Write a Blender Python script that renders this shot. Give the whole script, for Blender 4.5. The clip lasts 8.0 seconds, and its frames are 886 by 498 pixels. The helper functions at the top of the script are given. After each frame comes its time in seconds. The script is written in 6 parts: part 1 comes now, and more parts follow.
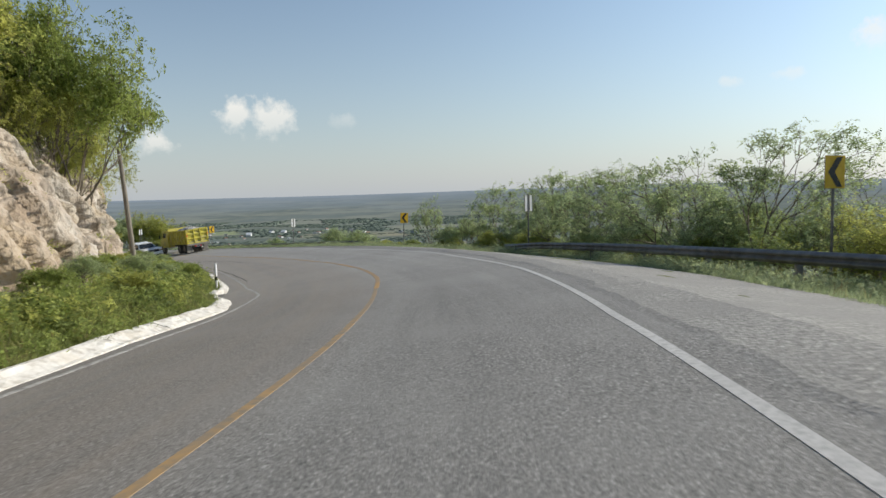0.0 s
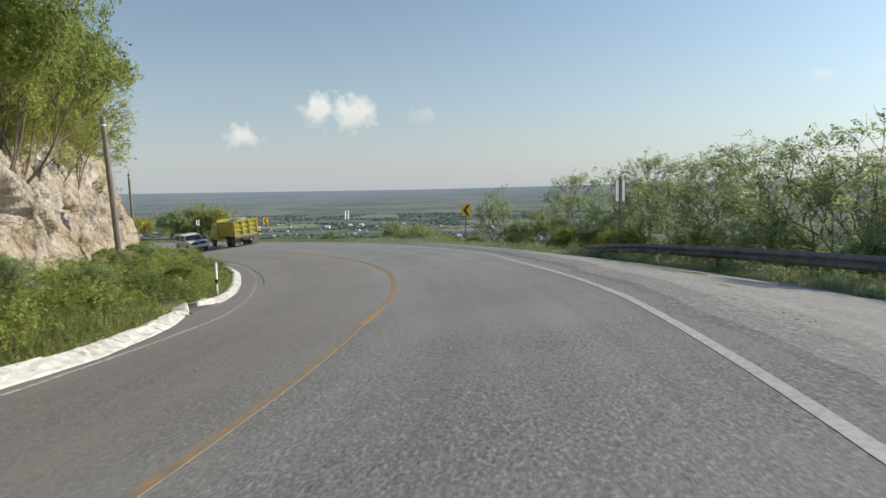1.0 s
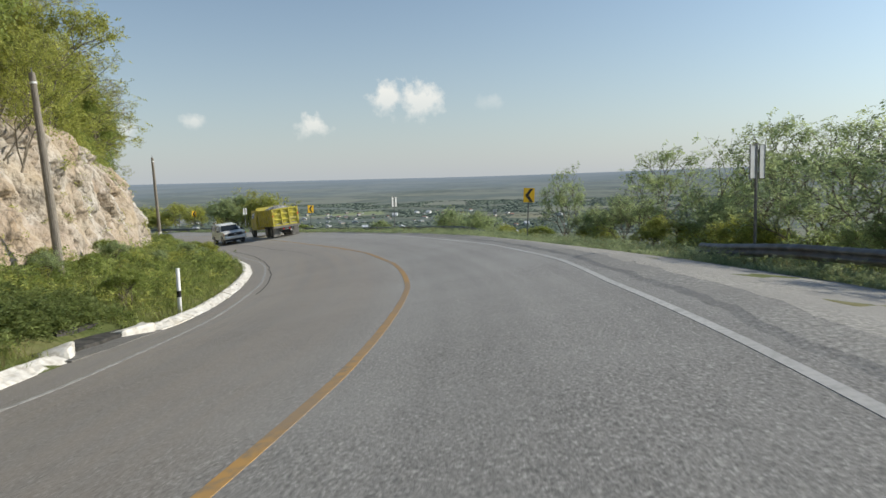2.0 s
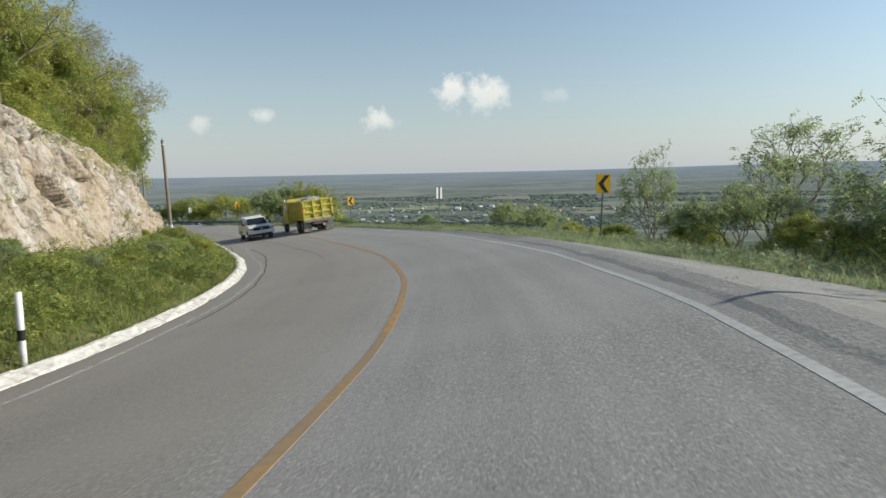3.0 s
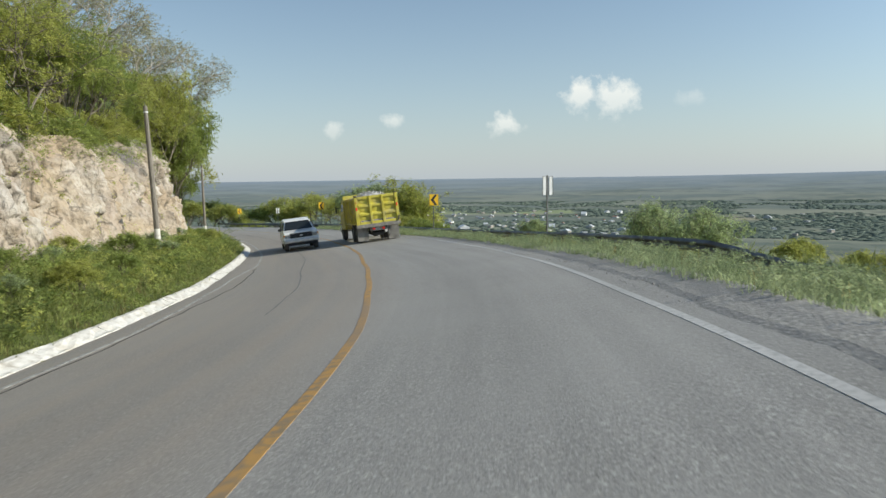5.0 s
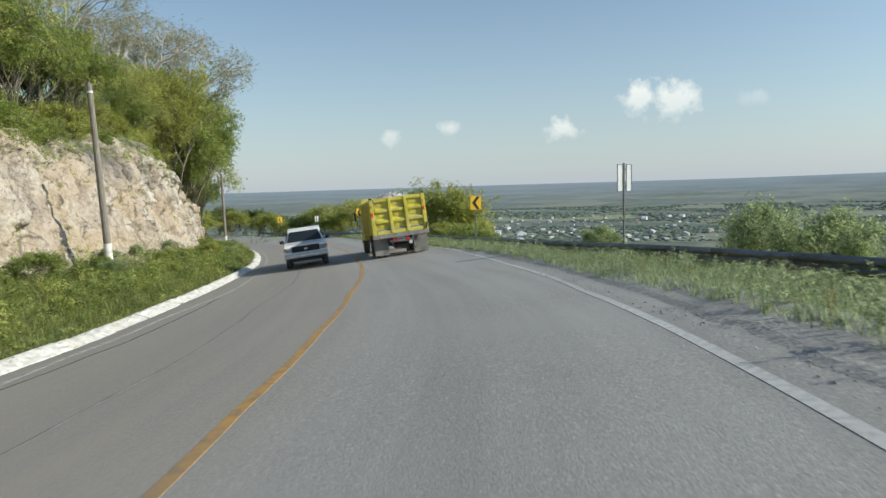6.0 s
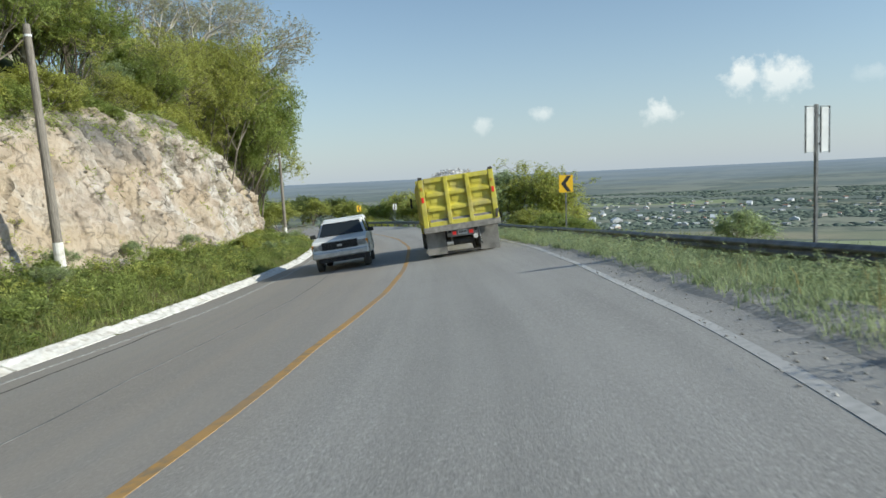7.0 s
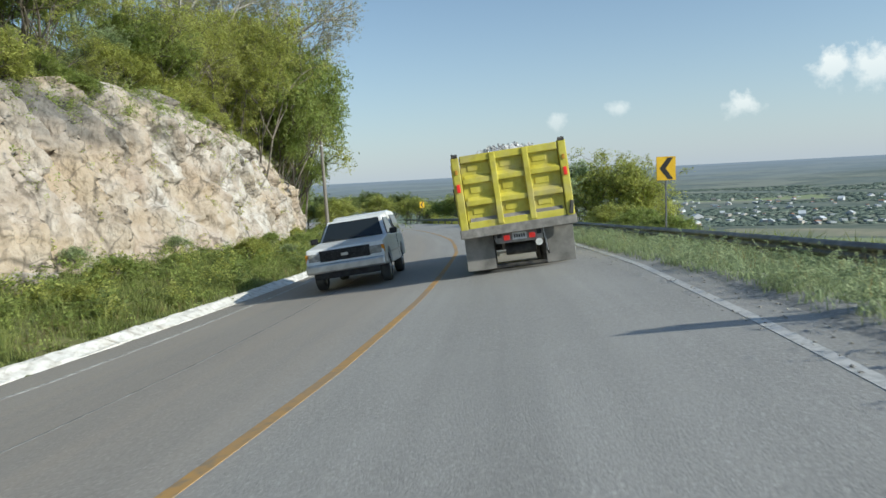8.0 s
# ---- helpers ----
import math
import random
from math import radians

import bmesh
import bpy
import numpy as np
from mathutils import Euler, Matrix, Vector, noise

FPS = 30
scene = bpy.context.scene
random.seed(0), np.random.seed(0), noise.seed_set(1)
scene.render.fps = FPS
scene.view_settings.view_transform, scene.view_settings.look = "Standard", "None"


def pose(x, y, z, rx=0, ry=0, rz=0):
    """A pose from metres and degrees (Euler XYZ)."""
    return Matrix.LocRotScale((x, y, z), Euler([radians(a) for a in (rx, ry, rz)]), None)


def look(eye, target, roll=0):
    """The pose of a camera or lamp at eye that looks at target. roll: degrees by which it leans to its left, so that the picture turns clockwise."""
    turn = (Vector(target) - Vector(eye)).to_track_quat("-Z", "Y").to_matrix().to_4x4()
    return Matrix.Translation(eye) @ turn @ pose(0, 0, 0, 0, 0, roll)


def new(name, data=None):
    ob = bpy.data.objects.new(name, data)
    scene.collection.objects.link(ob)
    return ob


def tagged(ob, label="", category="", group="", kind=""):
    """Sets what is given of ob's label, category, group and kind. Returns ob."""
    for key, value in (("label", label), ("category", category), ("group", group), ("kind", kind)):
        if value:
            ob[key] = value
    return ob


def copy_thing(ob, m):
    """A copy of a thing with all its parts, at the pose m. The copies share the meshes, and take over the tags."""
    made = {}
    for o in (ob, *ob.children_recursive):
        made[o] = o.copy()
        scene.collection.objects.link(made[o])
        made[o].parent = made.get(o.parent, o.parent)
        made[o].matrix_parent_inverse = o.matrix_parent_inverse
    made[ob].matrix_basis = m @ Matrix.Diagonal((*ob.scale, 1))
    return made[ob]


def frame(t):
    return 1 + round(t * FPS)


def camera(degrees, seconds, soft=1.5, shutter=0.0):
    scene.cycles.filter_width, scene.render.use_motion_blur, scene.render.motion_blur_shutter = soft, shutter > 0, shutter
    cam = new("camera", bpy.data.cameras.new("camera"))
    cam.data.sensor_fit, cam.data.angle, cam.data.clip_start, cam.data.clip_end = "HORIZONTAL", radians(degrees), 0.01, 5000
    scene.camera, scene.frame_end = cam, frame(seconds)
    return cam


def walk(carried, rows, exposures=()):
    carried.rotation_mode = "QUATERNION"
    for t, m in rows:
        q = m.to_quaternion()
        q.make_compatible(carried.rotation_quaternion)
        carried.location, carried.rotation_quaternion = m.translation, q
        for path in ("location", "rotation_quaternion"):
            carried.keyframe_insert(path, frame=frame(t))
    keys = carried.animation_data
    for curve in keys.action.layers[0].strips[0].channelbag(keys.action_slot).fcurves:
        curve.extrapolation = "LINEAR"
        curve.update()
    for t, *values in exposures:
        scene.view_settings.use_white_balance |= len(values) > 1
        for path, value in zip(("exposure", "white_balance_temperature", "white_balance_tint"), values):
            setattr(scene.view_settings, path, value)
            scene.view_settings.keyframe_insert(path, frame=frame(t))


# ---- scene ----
# ---------------------------------------------------------------- camera
cam = camera(62.35, 8.0, soft=1.5, shutter=0.15)
walk(cam, [
    (0.0, pose(0.000, 0.000, 1.200, 85.383, 1.371, -9.160)),
    (0.5, pose(0.984, 4.128, 0.944, 85.147, 1.049, -6.599)),
    (1.0, pose(1.884, 8.287, 0.706, 85.093, 0.843, -3.124)),
    (1.5, pose(2.484, 12.374, 0.537, 84.599, 1.151, -0.406)),
    (3.0, pose(3.245, 25.621, -0.205, 83.829, 1.124, 7.145)),
    (3.5, pose(3.108, 30.051, -0.508, 83.742, 0.811, 9.588)),
    (4.0, pose(2.797, 34.539, -0.824, 83.988, 0.639, 12.536)),
    (4.5, pose(2.332, 38.892, -1.062, 84.057, 0.604, 14.888)),
    (6.0, pose(-0.241, 52.043, -1.770, 84.939, 1.752, 21.293)),
    (6.5, pose(-1.422, 56.126, -2.048, 84.427, 2.339, 24.451)),
    (7.0, pose(-2.805, 60.030, -2.243, 84.256, 2.730, 28.490)),
    (7.5, pose(-4.354, 63.696, -2.457, 84.163, 3.044, 31.852)),
    (8.0, pose(-6.040, 67.136, -2.711, 84.289, 3.119, 34.202)),
], exposures=[(0.0, -0.02, 7000, 8), (6.0, 0.08, 6700, 3), (8.0, 0.1, 6400, 2)])

# ---------------------------------------------------------------- sky and sun
SUN_AZ, SUN_EL = 12.0, 29.0          # degrees from +x towards +y; above the horizon
CLOUDS = [  # heading left of +y, height, half width, half height (degrees), strength
    (6.4, 5.8, 1.75, 1.7, 1.0), (3.7, 5.7, 2.45, 1.85, 1.0), (12.0, 3.9, 1.85, 1.05, 0.9),
    (20.5, 4.3, 1.05, 0.7, 0.7), (25.2, 3.6, 0.9, 0.85, 0.55), (-1.8, 5.5, 1.3, 0.8, 0.3),
    (-39.5, 9.6, 2.0, 1.3, 0.8), (-30.5, 7.2, 1.0, 0.5, 0.45), (-34.5, 7.5, 1.6, 0.6, 0.45)]

world = bpy.data.worlds.new("sky")
scene.world = world
world.use_nodes = True
wn, wl = world.node_tree.nodes, world.node_tree.links
wn.clear()


def wmath(op, a, b=None, c=None, clamp=False):
    n = wn.new("ShaderNodeMath")
    n.operation, n.use_clamp = op, clamp
    for k, v in enumerate((a, b, c)):
        if v is None:
            continue
        if isinstance(v, (int, float)):
            n.inputs[k].default_value = v
        else:
            wl.new(v, n.inputs[k])
    return n.outputs[0]


sky = wn.new("ShaderNodeTexSky")
sky.sky_type, sky.sun_disc = "NISHITA", False
sky.sun_elevation, sky.sun_rotation = radians(SUN_EL), radians(90 - SUN_AZ)
sky.air_density, sky.dust_density, sky.ozone_density, sky.altitude = 1.0, 0.3, 2.5, 100
coord = wn.new("ShaderNodeTexCoord")
split = wn.new("ShaderNodeSeparateXYZ")
wl.new(coord.outputs["Generated"], split.inputs[0])
azim = wmath("ARCTAN2", wmath("MULTIPLY", split.outputs[0], -1.0), split.outputs[1])
elev = wmath("ARCSINE", split.outputs[2])
puff = wn.new("ShaderNodeTexNoise")
puff.inputs["Scale"].default_value, puff.inputs["Detail"].default_value, puff.inputs["Roughness"].default_value = 46.0, 6.0, 0.6
wl.new(coord.outputs["Generated"], puff.inputs["Vector"])
cover = None
for az, el, wa, we, force in CLOUDS:
    u = wmath("DIVIDE", wmath("SUBTRACT", azim, radians(az)), radians(wa))
    v = wmath("DIVIDE", wmath("SUBTRACT", elev, radians(el)), radians(we))
    r = wmath("SQRT", wmath("ADD", wmath("MULTIPLY", u, u), wmath("MULTIPLY", v, v)))
    edge = wmath("SUBTRACT", wmath("ADD", wmath("MULTIPLY", puff.outputs[0], 2.1), -0.15), r)
    body = wmath("MULTIPLY", wmath("MULTIPLY", edge, 1.7, clamp=True), force)
    # flatter and fainter towards the base
    lit = wmath("MULTIPLY_ADD", v, 0.32, 0.72, clamp=True)
    body = wmath("MULTIPLY", body, lit)
    cover = body if cover is None else wmath("MAXIMUM", cover, body)
mixer = wn.new("ShaderNodeMix")
mixer.data_type = "RGBA"
wl.new(cover, mixer.inputs[0])
# pale haze low over the plain
low = wmath("MULTIPLY", wmath("EXPONENT", wmath("DIVIDE", wmath("MAXIMUM", elev, 0.0), -0.16)), 0.80)
hazed = wn.new("ShaderNodeMix")
hazed.data_type = "RGBA"
wl.new(low, hazed.inputs[0])
wl.new(sky.outputs[0], hazed.inputs["A"])
hazed.inputs["B"].default_value = (3.7, 4.28, 5.3, 1)
toward = wmath("ADD", wmath("MULTIPLY", split.outputs[0], math.cos(radians(SUN_AZ)) * math.cos(radians(SUN_EL))),
               wmath("ADD", wmath("MULTIPLY", split.outputs[1], math.sin(radians(SUN_AZ)) * math.cos(radians(SUN_EL))), wmath("MULTIPLY", split.outputs[2], math.sin(radians(SUN_EL)))))
glow = wn.new("ShaderNodeVectorMath")
glow.operation = "SCALE"
wl.new(hazed.outputs["Result"], glow.inputs[0])
wl.new(wmath("MULTIPLY_ADD", wmath("POWER", wmath("MAXIMUM", toward, 0.0), 3.0), 0.9, 1.0), glow.inputs["Scale"])
wl.new(glow.outputs[0], mixer.inputs["A"])
mixer.inputs["B"].default_value = (7.6, 7.7, 7.8, 1)
back = wn.new("ShaderNodeBackground")
back.inputs["Strength"].default_value = 0.12
wl.new(mixer.outputs["Result"], back.inputs[0])
wo = wn.new("ShaderNodeOutputWorld")
wl.new(back.outputs[0], wo.inputs[0])

sun_data = bpy.data.lights.new("sun", "SUN")
sun_data.energy, sun_data.angle, sun_data.color = 5.0, radians(0.55), (1.0, 0.94, 0.84)
sun = new("sun", sun_data)
sa, se = radians(SUN_AZ), radians(SUN_EL)
sun.matrix_world = look((60 * math.cos(sa) * math.cos(se), 60 * math.sin(sa) * math.cos(se) + 50, 60 * math.sin(se)), (0, 50, 0))

# ---------------------------------------------------------------- materials


def material(name, base, rough=0.85, metal=0.0):
    m = bpy.data.materials.new(name)
    m.use_nodes = True
    b = m.node_tree.nodes["Principled BSDF"]
    b.inputs["Base Color"].default_value = (*base, 1)
    b.inputs["Roughness"].default_value, b.inputs["Metallic"].default_value = rough, metal
    return m


def shade(name, stops, scale=3.0, detail=6.0, rough=0.85, metal=0.0, second=None, bump=0.0, bump_scale=None,
          stretch=(1, 1, 1), island=0.0, obrand=0.0, spec=0.3, warp=0.0):
    """A procedural surface: noise through a colour ramp, a second stain at another scale, relief, and variation piece by piece."""
    m = material(name, stops[0][1], rough, metal)
    nt = m.node_tree
    nn, ll = nt.nodes, nt.links
    b = nn["Principled BSDF"]
    b.inputs["Specular IOR Level"].default_value = spec
    tc = nn.new("ShaderNodeTexCoord")
    mp = nn.new("ShaderNodeMapping")
    mp.inputs["Scale"].default_value = stretch
    ll.new(tc.outputs["Object"], mp.inputs[0])
    no = nn.new("ShaderNodeTexNoise")
    no.inputs["Scale"].default_value, no.inputs["Detail"].default_value, no.inputs["Roughness"].default_value = scale, detail, 0.62
    no.inputs["Distortion"].default_value = warp
    ll.new(mp.outputs[0], no.inputs["Vector"])
    ra = nn.new("ShaderNodeValToRGB")
    while len(ra.color_ramp.elements) < len(stops):
        ra.color_ramp.elements.new(0.5)
    for e, (p, c) in zip(ra.color_ramp.elements, stops):
        e.position, e.color = p, (*c, 1)
    ll.new(no.outputs[0], ra.inputs[0])
    out = ra.outputs[0]
    if second:
        colour, sc, lo, hi, amount = second
        n2 = nn.new("ShaderNodeTexNoise")
        n2.inputs["Scale"].default_value, n2.inputs["Detail"].default_value = sc, 5.0
        ll.new(mp.outputs[0], n2.inputs["Vector"])
        mr = nn.new("ShaderNodeMapRange")
        mr.inputs["From Min"].default_value, mr.inputs["From Max"].default_value, mr.inputs["To Max"].default_value = lo, hi, amount
        ll.new(n2.outputs[0], mr.inputs[0])
        mx = nn.new("ShaderNodeMix")
        mx.data_type = "RGBA"
        ll.new(mr.outputs[0], mx.inputs[0])
        ll.new(out, mx.inputs["A"])
        mx.inputs["B"].default_value = (*colour, 1)
        out = mx.outputs["Result"]
    for amount, src in ((island, "g"), (obrand, "o")):
        if amount:
            g = nn.new("ShaderNodeNewGeometry" if src == "g" else "ShaderNodeObjectInfo")
            hs = nn.new("ShaderNodeHueSaturation")
            mr = nn.new("ShaderNodeMapRange")
            mr.inputs["To Min"].default_value, mr.inputs["To Max"].default_value = 1 - amount, 1 + amount
            ll.new(g.outputs["Random Per Island" if src == "g" else "Random"], mr.inputs[0])
            ll.new(mr.outputs[0], hs.inputs["Value"])
            ll.new(out, hs.inputs["Color"])
            out = hs.outputs[0]
    ll.new(out, b.inputs["Base Color"])
    if bump:
        bn = nn.new("ShaderNodeTexNoise")
        bn.inputs["Scale"].default_value, bn.inputs["Detail"].default_value = bump_scale or scale * 4, 7.0
        ll.new(mp.outputs[0], bn.inputs["Vector"])
        bp = nn.new("ShaderNodeBump")
        bp.inputs["Strength"].default_value, bp.inputs["Distance"].default_value = 1.0, bump
        ll.new(bn.outputs[0], bp.inputs["Height"])
        ll.new(bp.outputs[0], b.inputs["Normal"])
    return m


def leafy(name, dark, light, rand=0.35):
    m = shade(name, [(0.3, dark), (0.7, light)], scale=1.3, detail=3, rough=0.6, island=rand, spec=0.25)
    nn, ll = m.node_tree.nodes, m.node_tree.links
    b, out = nn["Principled BSDF"], nn["Material Output"]
    tr = nn.new("ShaderNodeBsdfTranslucent")
    src = b.inputs["Base Color"].links[0].from_socket
    ll.new(src, tr.inputs[0])
    mx = nn.new("ShaderNodeMixShader")
    mx.inputs[0].default_value = 0.58
    ll.new(b.outputs[0], mx.inputs[1])
    ll.new(tr.outputs[0], mx.inputs[2])
    ll.new(mx.outputs[0], out.inputs[0])
    return m


def asphalt():
    """Worn chip-sealed asphalt: u runs across the road in metres, v along it."""
    m = shade("asphalt", [(0.34, (0.075, 0.074, 0.072)), (0.46, (0.208, 0.203, 0.193)), (0.57, (0.29, 0.282, 0.266)), (0.68, (0.60, 0.585, 0.555))], scale=36, detail=4,
              rough=0.78, second=((0.31, 0.305, 0.29), 0.30, 0.40, 0.66, 0.6), bump=0.005, bump_scale=60, spec=0.35)
    nn, ll = m.node_tree.nodes, m.node_tree.links
    b = nn["Principled BSDF"]
    src = b.inputs["Base Color"].links[0].from_socket
    uv = nn.new("ShaderNodeUVMap")
    sep = nn.new("ShaderNodeSeparateXYZ")
    ll.new(uv.outputs[0], sep.inputs[0])
    worn, calm = nn.new("ShaderNodeMapRange"), nn.new("ShaderNodeMix")
    worn.inputs["From Min"].default_value, worn.inputs["From Max"].default_value, worn.inputs["To Max"].default_value = 22.0, 60.0, 0.6
    ll.new(sep.outputs[1], worn.inputs[0])
    calm.data_type = "RGBA"
    ll.new(worn.outputs[0], calm.inputs[0])
    ll.new(src, calm.inputs["A"])
    calm.inputs["B"].default_value = (0.262, 0.254, 0.238, 1)
    src = calm.outputs["Result"]
    streak = nn.new("ShaderNodeTexNoise")
    mp = nn.new("ShaderNodeMapping")
    mp.inputs["Scale"].default_value = (1.6, 0.05, 1)
    ll.new(uv.outputs[0], mp.inputs[0])
    ll.new(mp.outputs[0], streak.inputs["Vector"])
    streak.inputs["Scale"].default_value, streak.inputs["Detail"].default_value = 1.5, 5.0
    ramp = nn.new("ShaderNodeValToRGB")
    for e, (pos_, v) in zip(ramp.color_ramp.elements, ((0.35, 0.93), (0.65, 1.06))):
        e.position, e.color = pos_, (v, v, v, 1)
    ll.new(streak.outputs[0], ramp.inputs[0])
    # oil-darkened middle of each lane
    lanes = nn.new("ShaderNodeFloatCurve")
    sh = nn.new("ShaderNodeMapRange")
    sh.inputs["From Min"].default_value, sh.inputs["From Max"].default_value = -7.8, 5.5
    ll.new(sep.outputs[0], sh.inputs[0])
    ll.new(sh.outputs[0], lanes.inputs["Value"])
    cv = lanes.mapping.curves[0]
    cv.points[0].location, cv.points[1].location = (0.0, 0.86), (1.0, 0.95)
    for x, y in ((0.12, 0.98), (0.25, 0.93), (0.38, 1.0), (0.47, 0.98), (0.56, 0.91), (0.65, 0.99), (0.75, 0.95)):
        cv.points.new(x, y)
    lanes.mapping.update()
    mul = nn.new("ShaderNodeMath")
    mul.operation = "MULTIPLY"
    ll.new(ramp.outputs[0], mul.inputs[0])
    ll.new(lanes.outputs[0], mul.inputs[1])
    # brown dust over the inner lane
    dust = nn.new("ShaderNodeMapRange")
    dust.inputs["From Min"].default_value, dust.inputs["From Max"].default_value, dust.inputs["To Min"].default_value, dust.inputs["To Max"].default_value = -2.6, -1.5, 0.8, 0.0
    ll.new(sep.outputs[0], dust.inputs[0])
    dm = nn.new("ShaderNodeMath")
    dm.operation = "MULTIPLY"
    ll.new(dust.outputs[0], dm.inputs[0])
    ll.new(streak.outputs[0], dm.inputs[1])
    mx = nn.new("ShaderNodeMix")
    mx.data_type = "RGBA"
    ll.new(dm.outputs[0], mx.inputs[0])
    ll.new(src, mx.inputs["A"])
    mx.inputs["B"].default_value = (0.225, 0.187, 0.15, 1)
    older = nn.new("ShaderNodeMapRange")
    older.inputs["From Min"].default_value, older.inputs["From Max"].default_value, older.inputs["To Min"].default_value, older.inputs["To Max"].default_value = 18.0, 40.0, 0.86, 1.2
    ll.new(sep.outputs[1], older.inputs[0])
    age = nn.new("ShaderNodeMath")
    age.operation = "MULTIPLY"
    ll.new(mul.outputs[0], age.inputs[0])
    ll.new(older.outputs[0], age.inputs[1])
    hs = nn.new("ShaderNodeHueSaturation")
    ll.new(age.outputs[0], hs.inputs["Value"])
    ll.new(mx.outputs["Result"], hs.inputs["Color"])
    ll.new(hs.outputs[0], b.inputs["Base Color"])
    return m


M_ASPHALT = asphalt()
M_PATCH = shade("worn asphalt", [(0.3, (0.10, 0.098, 0.093)), (0.7, (0.22, 0.21, 0.195))], scale=14, detail=8, rough=0.85, bump=0.01, bump_scale=55)
M_GRAVEL = shade("gravel", [(0.3, (0.15, 0.148, 0.142)), (0.5, (0.275, 0.27, 0.255)), (0.7, (0.46, 0.45, 0.425))], scale=17, detail=9, rough=0.95,
                 second=((0.25, 0.245, 0.235), 0.6, 0.40, 0.62, 0.7), bump=0.012, bump_scale=24)
M_WHITE_LINE = shade("worn white road paint", [(0.34, (0.34, 0.34, 0.33)), (0.56, (0.53, 0.525, 0.51))], scale=14, detail=8, rough=0.7, second=((0.35, 0.345, 0.335), 0.25, 0.42, 0.66, 0.55))
M_FADED_LINE = shade("faded white road paint", [(0.40, (0.20, 0.195, 0.185)), (0.58, (0.44, 0.435, 0.42))], scale=8, detail=8, rough=0.75)
M_SEAM = shade("tarred seam", [(0.4, (0.10, 0.10, 0.10)), (0.62, (0.21, 0.21, 0.205))], scale=3, detail=8, rough=0.8)
M_CRACK = shade("dirt filled crack", [(0.4, (0.035, 0.033, 0.03)), (0.6, (0.09, 0.085, 0.08))], scale=10, rough=0.95)
M_YELLOW_LINE = shade("worn yellow road paint", [(0.38, (0.25, 0.19, 0.12)), (0.54, (0.46, 0.265, 0.085))], scale=7, detail=9, rough=0.7, second=((0.29, 0.215, 0.14), 0.3, 0.44, 0.62, 0.85))
M_YELLOW_FADED = shade("faded yellow road paint", [(0.40, (0.22, 0.185, 0.14)), (0.60, (0.39, 0.25, 0.115))], scale=6, detail=9, rough=0.75, second=((0.25, 0.20, 0.145), 0.5, 0.42, 0.6, 0.6))
M_KERB = shade("whitewashed concrete", [(0.32, (0.38, 0.35, 0.305)), (0.48, (0.60, 0.58, 0.54)), (0.7, (0.70, 0.69, 0.655))], scale=5, detail=8, rough=0.9,
               second=((0.55, 0.50, 0.42), 1.3, 0.52, 0.7, 0.7), bump=0.016, bump_scale=9)
M_GROUND = shade("dry grassy soil", [(0.3, (0.05, 0.075, 0.02)), (0.5, (0.11, 0.13, 0.04)), (0.7, (0.22, 0.19, 0.10))], scale=0.6, detail=9, rough=1.0, bump=0.08, bump_scale=4)
M_PLAIN_HAZED = shade("distant woods and fields with haze tint", [(0.36, (0.098, 0.120, 0.102)), (0.47, (0.128, 0.150, 0.126)), (0.58, (0.172, 0.190, 0.150)), (0.68, (0.255, 0.255, 0.192))], scale=0.02, detail=10, rough=1.0,
                second=((0.145, 0.175, 0.160), 0.003, 0.40, 0.60, 0.7), spec=0.0)
nn, ll = M_PLAIN_HAZED.node_tree.nodes, M_PLAIN_HAZED.node_tree.links
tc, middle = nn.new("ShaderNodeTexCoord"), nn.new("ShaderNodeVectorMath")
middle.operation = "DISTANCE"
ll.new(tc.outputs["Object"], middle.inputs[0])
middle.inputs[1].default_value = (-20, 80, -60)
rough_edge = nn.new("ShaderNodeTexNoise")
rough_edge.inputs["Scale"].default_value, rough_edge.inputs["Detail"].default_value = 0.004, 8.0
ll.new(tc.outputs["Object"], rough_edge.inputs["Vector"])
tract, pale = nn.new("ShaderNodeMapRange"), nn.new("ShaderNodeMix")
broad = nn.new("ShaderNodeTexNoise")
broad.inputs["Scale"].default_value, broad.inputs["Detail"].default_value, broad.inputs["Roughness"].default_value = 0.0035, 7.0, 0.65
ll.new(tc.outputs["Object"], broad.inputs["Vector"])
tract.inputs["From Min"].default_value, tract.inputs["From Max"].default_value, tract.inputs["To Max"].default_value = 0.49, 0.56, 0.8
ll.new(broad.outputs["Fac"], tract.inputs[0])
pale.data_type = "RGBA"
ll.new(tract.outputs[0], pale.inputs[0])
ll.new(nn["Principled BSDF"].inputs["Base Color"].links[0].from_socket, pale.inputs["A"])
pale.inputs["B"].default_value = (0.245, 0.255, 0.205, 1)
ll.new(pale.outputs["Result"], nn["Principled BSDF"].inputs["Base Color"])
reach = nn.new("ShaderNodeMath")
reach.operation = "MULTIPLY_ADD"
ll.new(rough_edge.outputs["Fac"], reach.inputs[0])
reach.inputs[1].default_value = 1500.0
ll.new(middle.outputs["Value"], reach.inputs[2])
